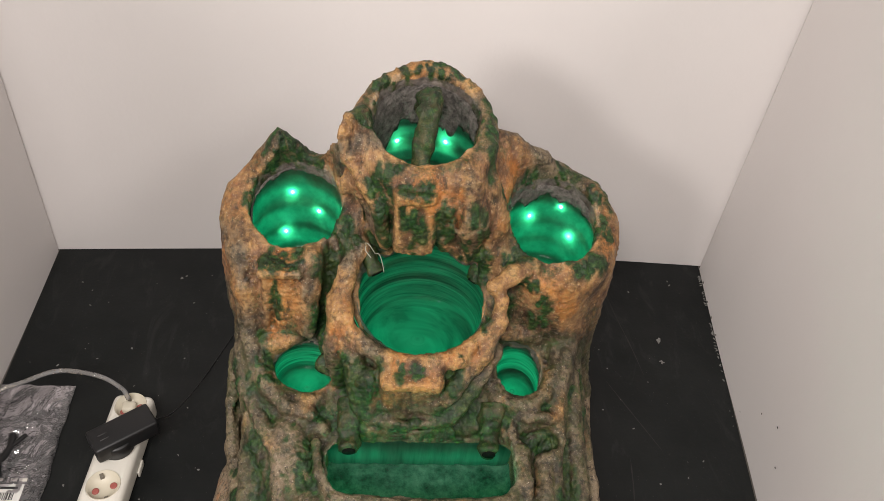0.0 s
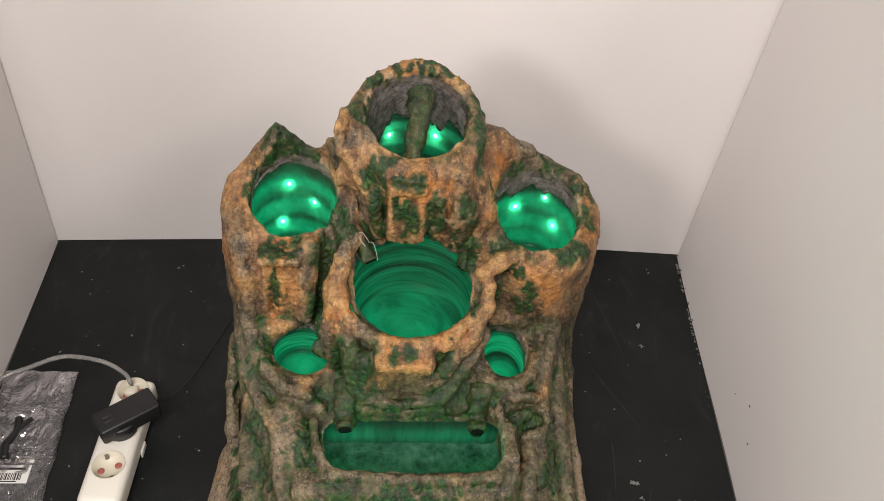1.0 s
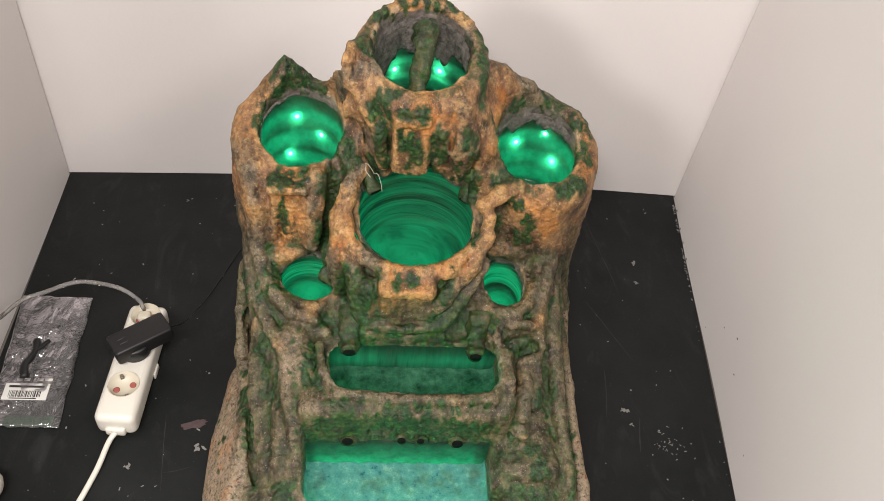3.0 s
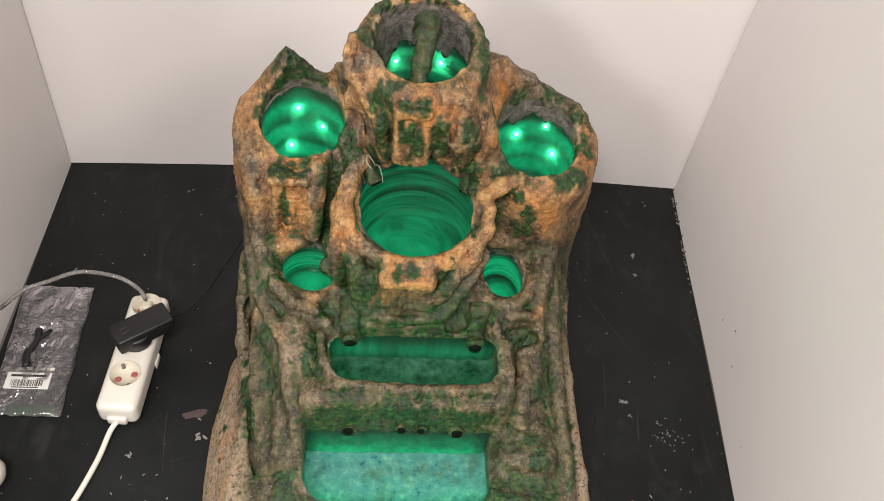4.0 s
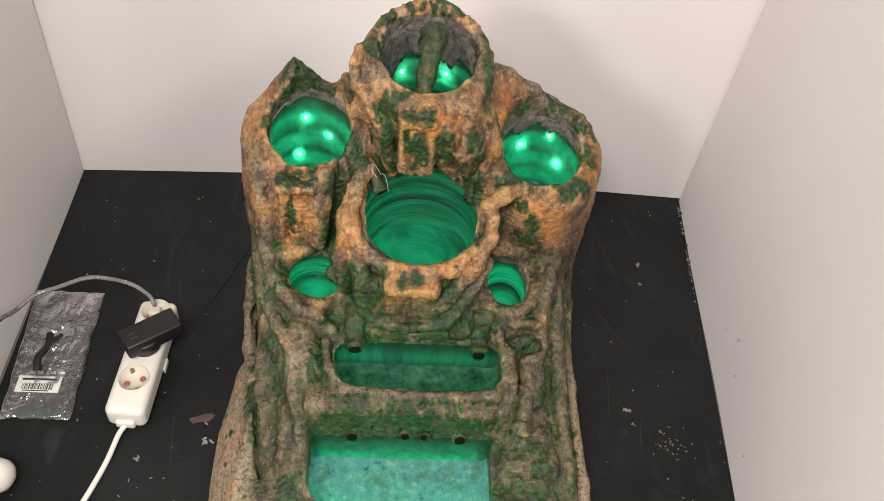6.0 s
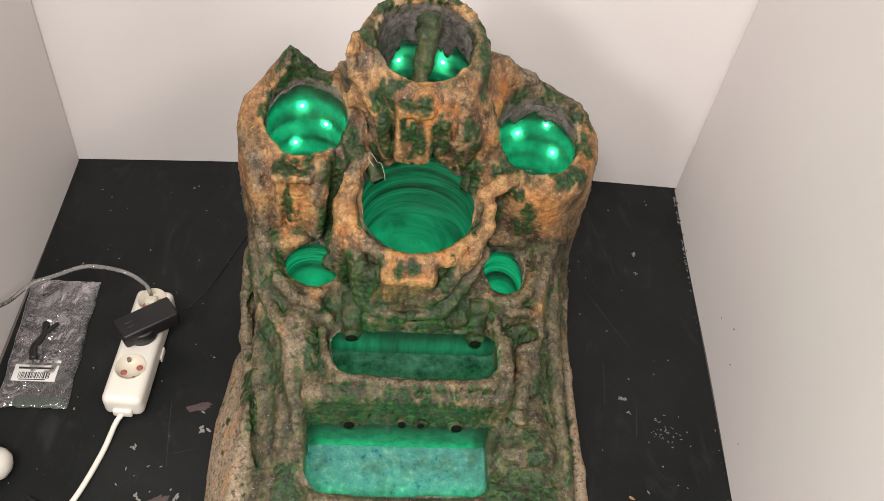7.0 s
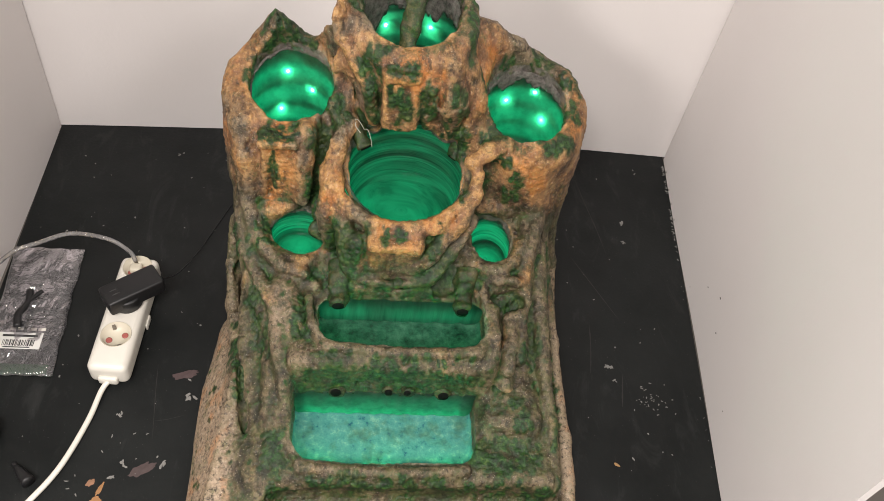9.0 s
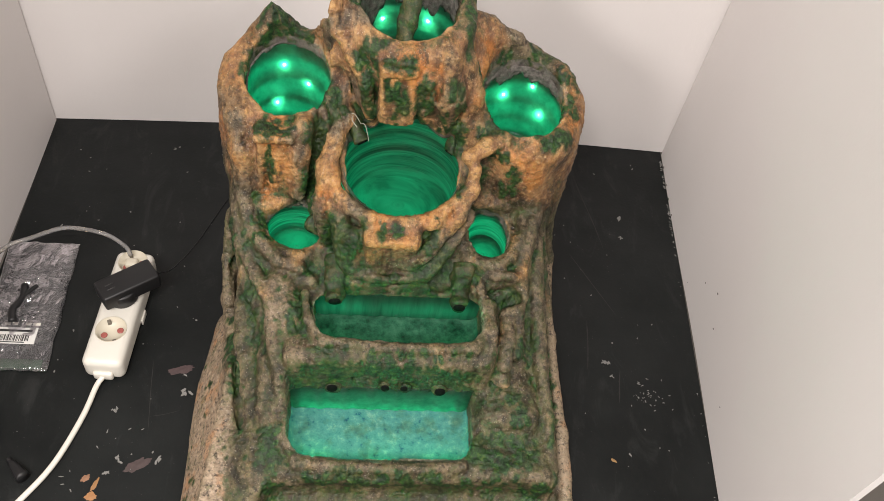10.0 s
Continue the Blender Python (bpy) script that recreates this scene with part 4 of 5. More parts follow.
    put(0.176, 0.560, 0.172, 0.014, 0.024, 0.024, 9, 0.014)
    put(0.150, 0.520, 0.158, 0.024, 0.016, 0.014, 9, 0.010)
    put(0.157, 0.488, 0.136, 0.014, 0.012, 0.014, 12, 0.010, 0.0040)
    put(0.132, 0.470, 0.144, 0.012, 0.020, 0.014, 8, 0.012)
    put(0.204, 0.540, 0.120, 0.010, 0.050, 0.044, 14, 0.022)
    put(0.210, 0.400, 0.058, 0.007, 0.120, 0.024, 26, 0.022, 0.0026)
    put(0.185, 0.450, 0.108, 0.016, 0.040, 0.016, 9, 0.012)
    # the pool walls, the face with the tubes, and the shoulder
    put(0.006, 0.398, 0.112, 0.115, 0.014, 0.026, 95, 0.012, 0.0040)
    put(0.006, 0.392, 0.090, 0.110, 0.012, 0.016, 45, 0.010, 0.0040)
    put(0.020, 0.410, 0.142, 0.110, 0.010, 0.008, 14, 0.008, 0.0026)
    put(0.136, 0.420, 0.100, 0.016, 0.024, 0.020, 12, 0.012)
    put(0.162, 0.376, 0.094, 0.016, 0.010, 0.008, 5, 0.006, 0.0036)
    put(0.138, 0.380, 0.094, 0.014, 0.014, 0.008, 6, 0.006, 0.0026, 0.7)
    put(0.166, 0.355, 0.086, 0.012, 0.008, 0.008, 4, 0.006, 0.0036)
    put(0.150, 0.325, 0.062, 0.045, 0.024, 0.024, 30, 0.014, 0.0036)
    put(0.150, 0.295, 0.045, 0.060, 0.018, 0.024, 26, 0.014)
    put(0.010, 0.292, 0.058, 0.110, 0.012, 0.016, 48, 0.010)
    put(0.170, 0.440, 0.118, 0.020, 0.020, 0.014, 9, 0.012)
    put(0.010, 0.470, 0.110, 0.100, 0.030, 0.030, 20, 0.012)
    # odd touches all over, sparse on the bare flank
    for k in rng.choice(np.nonzero((p[:, 2] > 0.03) & (p[:, 2] < 0.17) & (p[:, 0] > -0.165) & (p[:, 0] < 0.205) & (p[:, 1] < 0.60))[0], 150):
        dab(moss_crease, p, p[k], p[k] + rng.normal(0, 0.005, 3), rng.uniform(0.0012, 0.0032), rng.uniform(0.5, 0.95))
    for k in rng.choice(np.nonzero((p[:, 2] > 0.17) & (np.abs(p[:, 0] - 0.015) < 0.15))[0], 70):
        dab(moss_crease, p, p[k], p[k] + rng.normal(0, 0.004, 3), rng.uniform(0.0010, 0.0024), rng.uniform(0.5, 0.9))
    for k in rng.choice(np.nonzero((p[:, 0] < -0.165) & (p[:, 2] < 0.08) & (p[:, 2] > 0.004))[0], 22):
        dab(moss_crease, p, p[k], p[k] + rng.normal(0, 0.003, 3), rng.uniform(0.0012, 0.0026), rng.uniform(0.6, 0.95))
    for cx, cy, rx, ry, rim, lean, *_ in BASINS.values():
        rad = np.sqrt(((p[:, 0] - cx) / rx) ** 2 + ((p[:, 1] - cy) / ry) ** 2)
        lip = np.exp(-((rad - 1.16) / 0.14) ** 2) * np.exp(-((p[:, 2] - rim - lean * (p[:, 1] - cy)) / 0.016) ** 2)
        moss_crease = np.maximum(moss_crease, 0.40 * lip * np.clip(0.7 + value_noise(*p.T, 0.02, 52), 0, 1.3))
    return moss_crease


def fountain_body():
    p, faces = surface(sculpt())
    me = bpy.data.meshes.new("coarse")
    me.from_pydata(p, [], faces.tolist())
    normal = np.empty(len(p) * 3, np.float32)
    me.vertex_normals.foreach_get("vector", normal)
    bpy.data.meshes.remove(me)
    normal = normal.reshape(-1, 3)
    edge = np.concatenate([faces[:, [0, 1]], faces[:, [1, 2]], faces[:, [2, 3]], faces[:, [3, 0]]])
    count = np.bincount(edge.ravel(), minlength=len(p)).clip(1)
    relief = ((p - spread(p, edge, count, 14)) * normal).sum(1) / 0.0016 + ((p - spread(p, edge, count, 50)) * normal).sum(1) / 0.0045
    both, faces = finer(np.column_stack([p, relief]), faces)
    p, relief = both[:, :3], both[:, 3]
    edge = np.concatenate([faces[:, [0, 1]], faces[:, [1, 2]], faces[:, [2, 3]], faces[:, [3, 0]]])
    count = np.bincount(edge.ravel(), minlength=len(p)).clip(1)
    p = spread(p, edge, count, 1)
    me = bpy.data.meshes.new("rock_body")
    me.vertices.add(len(p))
    me.loops.add(faces.size)
    me.polygons.add(len(faces))
    me.vertices.foreach_set("co", p.astype(np.float32).ravel())
    me.loops.foreach_set("vertex_index", faces.astype(np.int32).ravel())
    me.polygons.foreach_set("loop_start", np.arange(0, faces.size, 4, dtype=np.int32))
    me.update(calc_edges=True)
    normal = np.empty(len(p) * 3, np.float32)
    me.vertex_normals.foreach_get("vector", normal)
    normal = normal.reshape(-1, 3)
    x, y, z = p.T
    moss_crease = flock(p, normal)
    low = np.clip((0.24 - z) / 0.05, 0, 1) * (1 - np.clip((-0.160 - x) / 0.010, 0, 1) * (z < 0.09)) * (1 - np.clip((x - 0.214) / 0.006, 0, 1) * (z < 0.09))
    # hollows darken green with relief, crease shade put into colour; lower body tinted too
    moss_crease = np.maximum(moss_crease, np.clip(-relief * 0.5, 0, 1) * (0.30 + 0.42 * low) * np.clip(0.6 + value_noise(x, y, z, 0.03, 51), 0, 1.2) + 0.20 * low)
    # grit, pits, trowel marks and the nap of the flock
    smooth = 1 - 0.6 * np.clip((np.abs(x - 0.012) - 0.196) / 0.01, 0, 1) * (z < 0.1)
    lift = 0.0004 * value_noise(x, y, z, 0.0090, 11) + 0.0005 * value_noise(x, y, z * 0.6, 0.0050, 12) + 0.0007 * np.minimum(0, value_noise(x, y, z, 0.016, 13) + 0.35)
    grit = value_noise(x, y, z, 0.0032, 15)
    lift += 0.0005 * grit + 0.0018 * np.clip(grit - 0.35, 0, 1) * np.clip(0.4 + value_noise(x, y, z, 0.03, 16), 0, 1)
    lift = lift * np.clip(z / 0.006, 0, 1) * smooth
    lift += np.clip(moss_crease - 0.2, 0, 0.7) * (0.0012 + 0.0013 * value_noise(x, y, z, 0.0040, 14) + 0.0016 * value_noise(x, y, z, 0.0085, 17))
    q = p + normal * lift[:, None]
    me.vertices.foreach_set("co", q.astype(np.float32).ravel())
    # how far each place stands out from its surroundings, for the dry-brushed crests
    crest = np.clip(((q - spread(q, edge, count, 12)) * normal).sum(1) / 0.0016, 0, 0.4) + np.clip(0.42 * relief - 0.12, 0, 0.9)
    crest = np.clip(crest, 0, 0.9)
    ochre = 0.12 + 0.55 * value_noise(x, y, z, 0.034, 31) + 0.45 * np.clip((z - 0.17) / 0.08, 0, 1)
    ochre += 0.6 * blot(p, -0.128, 0.575, 0.245, 0.024, 0.02, 0.045) + 0.8 * blot(p, 0.007, 0.495, 0.230, 0.035, 0.02, 0.012) + 0.6 * blot(p, 0.16, 0.585, 0.285, 0.05, 0.03, 0.02)
    ochre += 0.6 * blot(p, 0.030, 0.622, 0.395, 0.055, 0.03, 0.03) + 0.6 * blot(p, 0.090, 0.635, 0.335, 0.03, 0.04, 0.04) + 0.5 * blot(p, 0.165, 0.600, 0.255, 0.04, 0.03, 0.04)
    ochre += 0.6 * blot(p, 0.004, 0.600, 0.36, 0.022, 0.02, 0.03) + 0.6 * blot(p, -0.045, 0.625, 0.39, 0.022, 0.03, 0.03) + 0.5 * blot(p, 0.095, 0.62, 0.29, 0.015, 0.03, 0.04)
    ochre += 0.5 * blot(p, -0.060, 0.556, 0.256, 0.02, 0.02, 0.02) + 0.4 * blot(p, 0.007, 0.495, 0.185, 0.022, 0.02, 0.022)
    ochre -= 0.5 * np.clip(1 - z / 0.15, 0, 1) + 0.35 * blot(p, 0.145, 0.720, 0.36, 0.06, 0.03, 0.04)
    cement = np.zeros(len(p))
    for cx, cy, rx, ry, rim, lean, *_ in BASINS.values():
        rad = np.sqrt(((x - cx) / rx) ** 2 + ((y - cy) / ry) ** 2)
        cement = np.maximum(cement, np.clip((1.08 + 0.10 * (rim > 0.4) - rad) / 0.06, 0, 1) * np.clip((y - cy) / ry * 1.6 + 0.3, 0, 1) * (z > rim - 0.09) * (z < rim + lean * (y - cy) + 0.002))
    moss_crease = moss_crease * (1 - 0.5 * cement)
    wash = np.clip(0.50 + 0.5 * value_noise(x, y, z, 0.035, 41) + 0.75 * np.clip(1 - z / 0.22, 0, 1) - 0.35 * np.clip((z - 0.2) / 0.06, 0, 1), 0, 0.9) * (1 - cement)
    sand = np.clip(2.8 * blot(p, -0.208, 0.33, 0.0, 0.044, 0.17, 0.07) * np.clip((-0.158 - x) / 0.008, 0, 1), 0, 0.92)
    sand = np.maximum(sand, 0.75 * np.clip((x - 0.216) / 0.006, 0, 1) * (z < 0.09))
    sand = np.maximum(sand, 0.65 * blot(p, -0.118, 0.465, 0.140, 0.020, 0.030, 0.030))
    # scraped lips and pale crust of the round basins and of the two square pools
    crust = np.zeros(len(p))
    for cx, cy, rx, ry, rim, lean, *_ in BASINS.values():
        rad = np.sqrt(((x - cx) / rx) ** 2 + ((y - cy) / ry) ** 2)
        crest = np.maximum(crest, 0.8 * np.exp(-((rad - 1.04) / 0.06) ** 2) * np.exp(-((z - rim - lean * (y - cy)) / 0.012) ** 2) * np.clip(0.5 + value_noise(x, y, z, 0.02, 43), 0, 1))
        crust = np.maximum(crust, np.exp(-((rad - 1.02) / 0.035) ** 2) * np.exp(-((z - rim - lean * (y - cy)) / 0.010) ** 2) * np.clip(0.35 + 1.1 * value_noise(x, y, z, 0.022, 45), 0, 1))
    for x0, x1, y0, y1, top in ((-0.076, 0.119, 0.423, 0.488, 0.147), (-0.097, 0.110, 0.315, 0.386, 0.072)):
        qx, qy = np.abs(x - (x0 + x1) / 2) - (x1 - x0) / 2 + 0.020, np.abs(y - (y0 + y1) / 2) - (y1 - y0) / 2 + 0.020
        gap = np.sqrt(np.maximum(qx, 0) ** 2 + np.maximum(qy, 0) ** 2) + np.minimum(np.maximum(qx, qy), 0) - 0.020
        crust = np.maximum(crust, np.exp(-((gap - 0.0005) / 0.0026) ** 2) * (np.abs(z - top) < 0.012) * (y < y1 - 0.008) * np.clip(0.65 + 0.7 * value_noise(x, y, z, 0.018, 46), 0, 1))
    ember = blot(p, 0.007, 0.494, 0.230, 0.036, 0.014, 0.010) + 0.7 * blot(p, 0.004, 0.597, 0.380, 0.024, 0.010, 0.012) + 0.8 * blot(p, 0.150, 0.590, 0.283, 0.034, 0.016, 0.012) + 0.7 * blot(p, -0.126, 0.576, 0.255, 0.022, 0.012, 0.030)
    ember += 0.7 * blot(p, -0.058, 0.556, 0.252, 0.012, 0.014, 0.016) + 0.6 * blot(p, 0.070, 0.650, 0.380, 0.020, 0.02, 0.016) + 0.8 * blot(p, -0.190, 0.345, 0.030, 0.014, 0.022, 0.03) + 0.6 * blot(p, -0.186, 0.300, 0.030, 0.012, 0.014, 0.03)
    for name, values in (("ember", np.clip(ember, 0, 1)), ("crust", crust), ("sand", sand), ("crest", crest * (1 - 0.7 * np.clip(moss_crease, 0, 1))), ("wash", wash), ("moss_crease", moss_crease), ("ochre", np.clip(ochre, 0, 1)), ("cement", 0.9 * cement)):
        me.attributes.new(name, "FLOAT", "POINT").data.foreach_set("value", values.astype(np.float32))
    me.polygons.foreach_set("use_smooth", [True] * len(me.polygons))
    me.materials.append(ROCK)
    me.update()
    return me


FOUNTAIN = thing("tabletop_fountain", "sculpted cement rock fountain with green-lit basins on the black table", "fountain")
rock = new("rock_body", fountain_body())
rock.parent = FOUNTAIN
tagged(rock, "ochre and grey painted cement rock with green flock")


def liner(cx, cy, rx, ry, top, lean, floor, ribs):
    """A ribbed round bowl with a domed floor, open above."""
    bm = bmesh.new()
    turns, rings = 56, []
    depth = top - floor
    levels = 34
    for k in range(levels + 1):
        u = k / levels
        if u < 0.72:
            f = 1.045 - 0.10 * (u / 0.72) ** 2 + (0.016 if ribs < 6 else 0.007) * math.sin(u / 0.72 * ribs * 2 * math.pi)
            down = u / 0.72 * 0.86
        else:
            a = (u - 0.72) / 0.28 * math.pi / 2
            f = 0.945 * math.cos(a) if u < 1 else 0
            down = 0.86 + 0.14 * math.sin(a)
        if u >= 0.999:
            rings.append([bm.verts.new((cx, cy, floor + 0.003))])
            continue
        ring = []
        for j in range(turns):
            a = 2 * math.pi * j / turns
            y = ry * f * math.sin(a)
            z = top + lean * y * (1 - down) - depth * down
            ring.append(bm.verts.new((cx + rx * f * math.cos(a), cy + y, z)))
        rings.append(ring)
    for a, b in zip(rings, rings[1:]):
        for j in range(turns):
            i = (j + 1) % turns
            bm.faces.new((a[j], a[i], b[i], b[j]) if len(b) > 1 else (a[j], a[i], b[0]))
    bmesh.ops.recalc_face_normals(bm, faces=bm.faces[:])
    bmesh.ops.reverse_faces(bm, faces=bm.faces[:])
    return bm


def collar(cx, cy, rx, ry, rim, lean, top, tilt, a0, a1, drop, seed):
    """Cement trowelled over the edge of a bowl, with a torn lower edge."""
    bm = bmesh.new()
    n, rows = 64, 7
    grid = []
    for k in range(n + 1):
        a = radians(a0 + (a1 - a0) * k / n)
        ends = min(1, 5 * k / n, 5 * (1 - k / n))
        torn = 0.5 + 0.9 * noise.noise(Vector((a * 2.2, seed, 0))) + 0.6 * noise.noise(Vector((a * 7.0, seed, 4))) + 0.25 * noise.noise(Vector((a * 19.0, seed, 9)))
        z1 = rim + lean * ry * math.sin(a) - 0.006
        z0 = top + tilt * ry * math.sin(a) - max(0.0005, drop * torn * ends)
        line = []
        for j in range(rows + 1):
            z = z1 + (z0 - z1) * j / rows
            f = 0.985 - 0.030 * math.sin(math.pi * min(1, j / rows * 1.1)) + 0.02 * noise.noise(Vector((a * 9, z * 160, seed)))
            line.append(bm.verts.new((cx + rx * f * math.cos(a), cy + ry * f * math.sin(a), z)))
        back = line[-1].co
        line.append(bm.verts.new((cx + (back.x - cx) * 1.05, cy + (back.y - cy) * 1.05, back.z + 0.001)))
        grid.append(line)
    for p, q in zip(grid, grid[1:]):
        for j in range(rows + 1):
            bm.faces.new((p[j], q[j], q[j + 1], p[j + 1]))
    return bm


def hidden_lamp(x, y, z, power, radius=0.003):
    lamp = new("diode_or_fill_light", bpy.data.lights.new("diode_or_fill_light", "POINT"))
    lamp.data.energy, lamp.data.color, lamp.data.shadow_soft_size = power, (0.05, 1.0, 0.44), radius
    lamp.location = (x, y, z)


def diode(parent, x, y, z, r=0.0022):
    part("diode", lathe([(0, -r), (r * 0.7, -r * 0.7), (r, 0), (r * 0.7, r * 0.7), (0, r)], 12), LED, parent, "glowing green diode").location = (x, y, z)


def diodes_for(basin, cx, cy, rx, ry, top, tilt, floor, spots, under, tall, pad):
    """Diodes on the outside of a bowl, at turns round its axis (degrees) and fractions of its depth, and one below its floor."""
    for turn, down, power in spots:
        a = radians(turn)
        f = 1.045 - 0.10 * (down / 0.86) ** 2
        y = ry * f * math.sin(a)
        z = top + tilt * y * (1 - down) - (top - floor) * down
        out = Vector((math.cos(a), math.sin(a)))
        diode(basin, cx + rx * f * math.cos(a) + out.x * 0.0015, cy + y + out.y * 0.0015, z)
        hidden_lamp(cx + rx * f * math.cos(a) + out.x * 0.0045, cy + y + out.y * 0.0045, z, power)
    for down, glow in under:
        f = 1.045 - 0.10 * (down / 0.86) ** 2
        drop = top - (top - floor) * down
        bm = bmesh.new()
        rings = [[bm.verts.new((cx + (rx * f + 0.0058) * math.cos(2 * math.pi * k / 48), cy + (ry * f + 0.0058) * math.sin(2 * math.pi * k / 48), drop + tilt * (1 - down) * ry * math.sin(2 * math.pi * k / 48) + h)) for k in range(48)] for h in (-tall, tall)]
        for k in range(48):
            bm.faces.new((rings[0][k], rings[0][(k + 1) % 48], rings[1][(k + 1) % 48], rings[1][k]))
        part("light_strip", bm, glow, basin, "green light strip wound round the bowl")
    part("light_strip", lathe([(0.0, floor - 0.010), (rx * 0.90, floor - 0.010), (rx * 0.90, floor - 0.0085), (0.0, floor - 0.0085)], 32, cx, cy), pad, basin, "green light pad below the bowl")


SPOTS = {
    "left": (((100, 0.30, 0.012), (66, 0.48, 0.012), (112, 0.74, 0.016)), ((0.26, STRIP), (0.54, STRIP), (0.82, STRIP)), 0.0105, STRIP),
    "right": (((105, 0.36, 0.012), (48, 0.52, 0.012), (68, 0.20, 0.002)), ((0.28, STRIP), (0.55, STRIP), (0.80, STRIP_DIM)), 0.0095, STRIP_DIM),
    "top": (((62, 0.48, 0.011), (118, 0.50, 0.006)), ((0.35, SLEEVE), (0.7, SLEEVE)), 0.007, SLEEVE),
    "middle": ((), ((0.20, SLEEVE), (0.46, SLEEVE), (0.72, SLEEVE), (0.92, SLEEVE)), 0.0085, STRIP_DIM),
    "small_left": ((), ((0.35, STRIP), (0.7, STRIP)), 0.007, STRIP),
    "small_right": ((), ((0.35, STRIP), (0.7, STRIP)), 0.007, STRIP),
}
for key, (cx, cy, rx, ry, rim, lean, floor, top, tilt) in BASINS.items():
    basin = part("basin", liner(cx, cy, rx, ry, top, tilt, floor + 0.004, {"middle": 9, "right": 1}.get(key, 4)), LINER if rim > 0.3 else RINGED, FOUNTAIN, "ribbed glossy plastic bowl lit green from within")
    diodes_for(basin, cx, cy, rx, ry, top, tilt, floor + 0.004, *SPOTS[key])
    if key in ("top", "left", "right"):
        part("cement_collar", collar(cx, cy, rx, ry, rim, lean, top, tilt, *{"top": (5, 175, 0.031), "left": (95, 225, 0.010), "right": (15, 150, 0.014)}[key], cx * 50), CEMENT, basin, "bare grey cement with a torn edge")


def pool(x0, x1, y0, y1, floor, top, glass, material, pane, label):
    """A square tank with rounded corners, open above and, for its clear panel, at the back."""
    bm = bmesh.new()
    loops = []
    for k in range(10):
        drop = k / 4 if k < 5 else 1.0
        inset = 0.0 if k < 5 else 0.012 * (1 - math.cos((k - 4) / 5 * math.pi / 2))
        z = top + (floor + 0.012 - top) * drop - (0.012 * math.sin((k - 4) / 5 * math.pi / 2) if k > 4 else 0)
        ring = []
        for cx, cy, r, a0 in ((x1, y1, 0.006, 0), (x0, y1, 0.006, 90), (x0, y0, 0.024, 180), (x1, y0, 0.024, 270)):
            mx, my = cx + (r if cx == x0 else -r), cy + (r if cy == y0 else -r)
            for i in range(9):
                a = radians(a0 + 90 * i / 8)
                ring.append(bm.verts.new((mx + (r - inset) * math.cos(a), my + (r - (inset if cy == y0 else 0)) * math.sin(a), z)))
        loops.append(ring)
    n = len(loops[0])
    for p, q in zip(loops, loops[1:]):
        for i in range(n):
            f = (p[i], p[(i + 1) % n], q[(i + 1) % n], q[i])
            if min(v.co.y for v in f) < y1 - 0.003:
                bm.faces.new(f)
    bm.faces.new(loops[-1])
    tank = part("basin", bm, material, FOUNTAIN, label)
    back = bmesh.new()
    bmesh.ops.create_grid(back, x_segments=60, y_segments=12, size=0.5)
    for v in back.verts:
        x, z = x0 + (v.co.x + 0.5) * (x1 - x0), floor - 0.004 + (v.co.y + 0.5) * (glass - floor)
        v.co = Vector((x, y1 - 0.004 + 0.0012 * math.sin(x * 310) * math.cos(x * 97), z))
    part("back_panel", back, pane, tank, "clear panel glowing green")
    return tank


upper = pool(-0.080, 0.124, 0.4185, 0.4955, 0.090, 0.143, 0.150, POOL_MOSSY, PANEL, "square pool lined dark green with algae")
lower = pool(-0.102, 0.114, 0.3105, 0.3965, 0.034, 0.067, 0.092, POOL_PALE, PLAIN_PANEL, "shallow square pool with a pale mottled floor")
part("light_strip", block(-0.072, -0.010, 0.505, 0.508, 0.098, 0.116, 0.001), STRIP, upper, "green light strip behind the panel")
part("light_strip", block(0.000, 0.116, 0.505, 0.508, 0.098, 0.114, 0.001), STRIP, upper, "green light strip behind the panel")
part("light_strip", block(-0.092, 0.104, 0.402, 0.405, 0.036, 0.041, 0.001), STRIP_BRIGHT, lower, "green light strip behind the panel")
part("light_strip", block(-0.092, 0.104, 0.402, 0.405, 0.052, 0.074, 0.001), SLEEVE, lower, "green light strip behind the panel")
# unseen fill lamps added at the pools' front walls, with no diodes there
for k in range(3):
    hidden_lamp(-0.070 + 0.075 * k, 0.319, 0.058, 0.052)
hidden_lamp(-0.058, 0.428, 0.122, 0.075)
hidden_lamp(0.095, 0.428, 0.122, 0.055)
hidden_lamp(0.020, 0.428, 0.122, 0.03)

# spouts and drip tubes
FIBRE = plain("pale_fibre", (0.40, 0.40, 0.34), 0.6)
part("fibre", pipe([(-0.036, 0.618, 0.292), (-0.030, 0.612, 0.298), (-0.026, 0.606, 0.290), (-0.024, 0.603, 0.280)], 0.0004, 6), FIBRE, FOUNTAIN, "loose pale fibre")
part("fibre", pipe([(-0.048, 0.622, 0.302), (-0.042, 0.616, 0.309), (-0.036, 0.613, 0.302), (-0.034, 0.615, 0.295)], 0.0004, 6), FIBRE, FOUNTAIN, "loose pale fibre")
part("fibre", pipe([(-0.042, 0.626, 0.304), (-0.044, 0.612, 0.304), (-0.038, 0.606, 0.298)], 0.0005, 6), FIBRE, FOUNTAIN, "loose pale fibre")


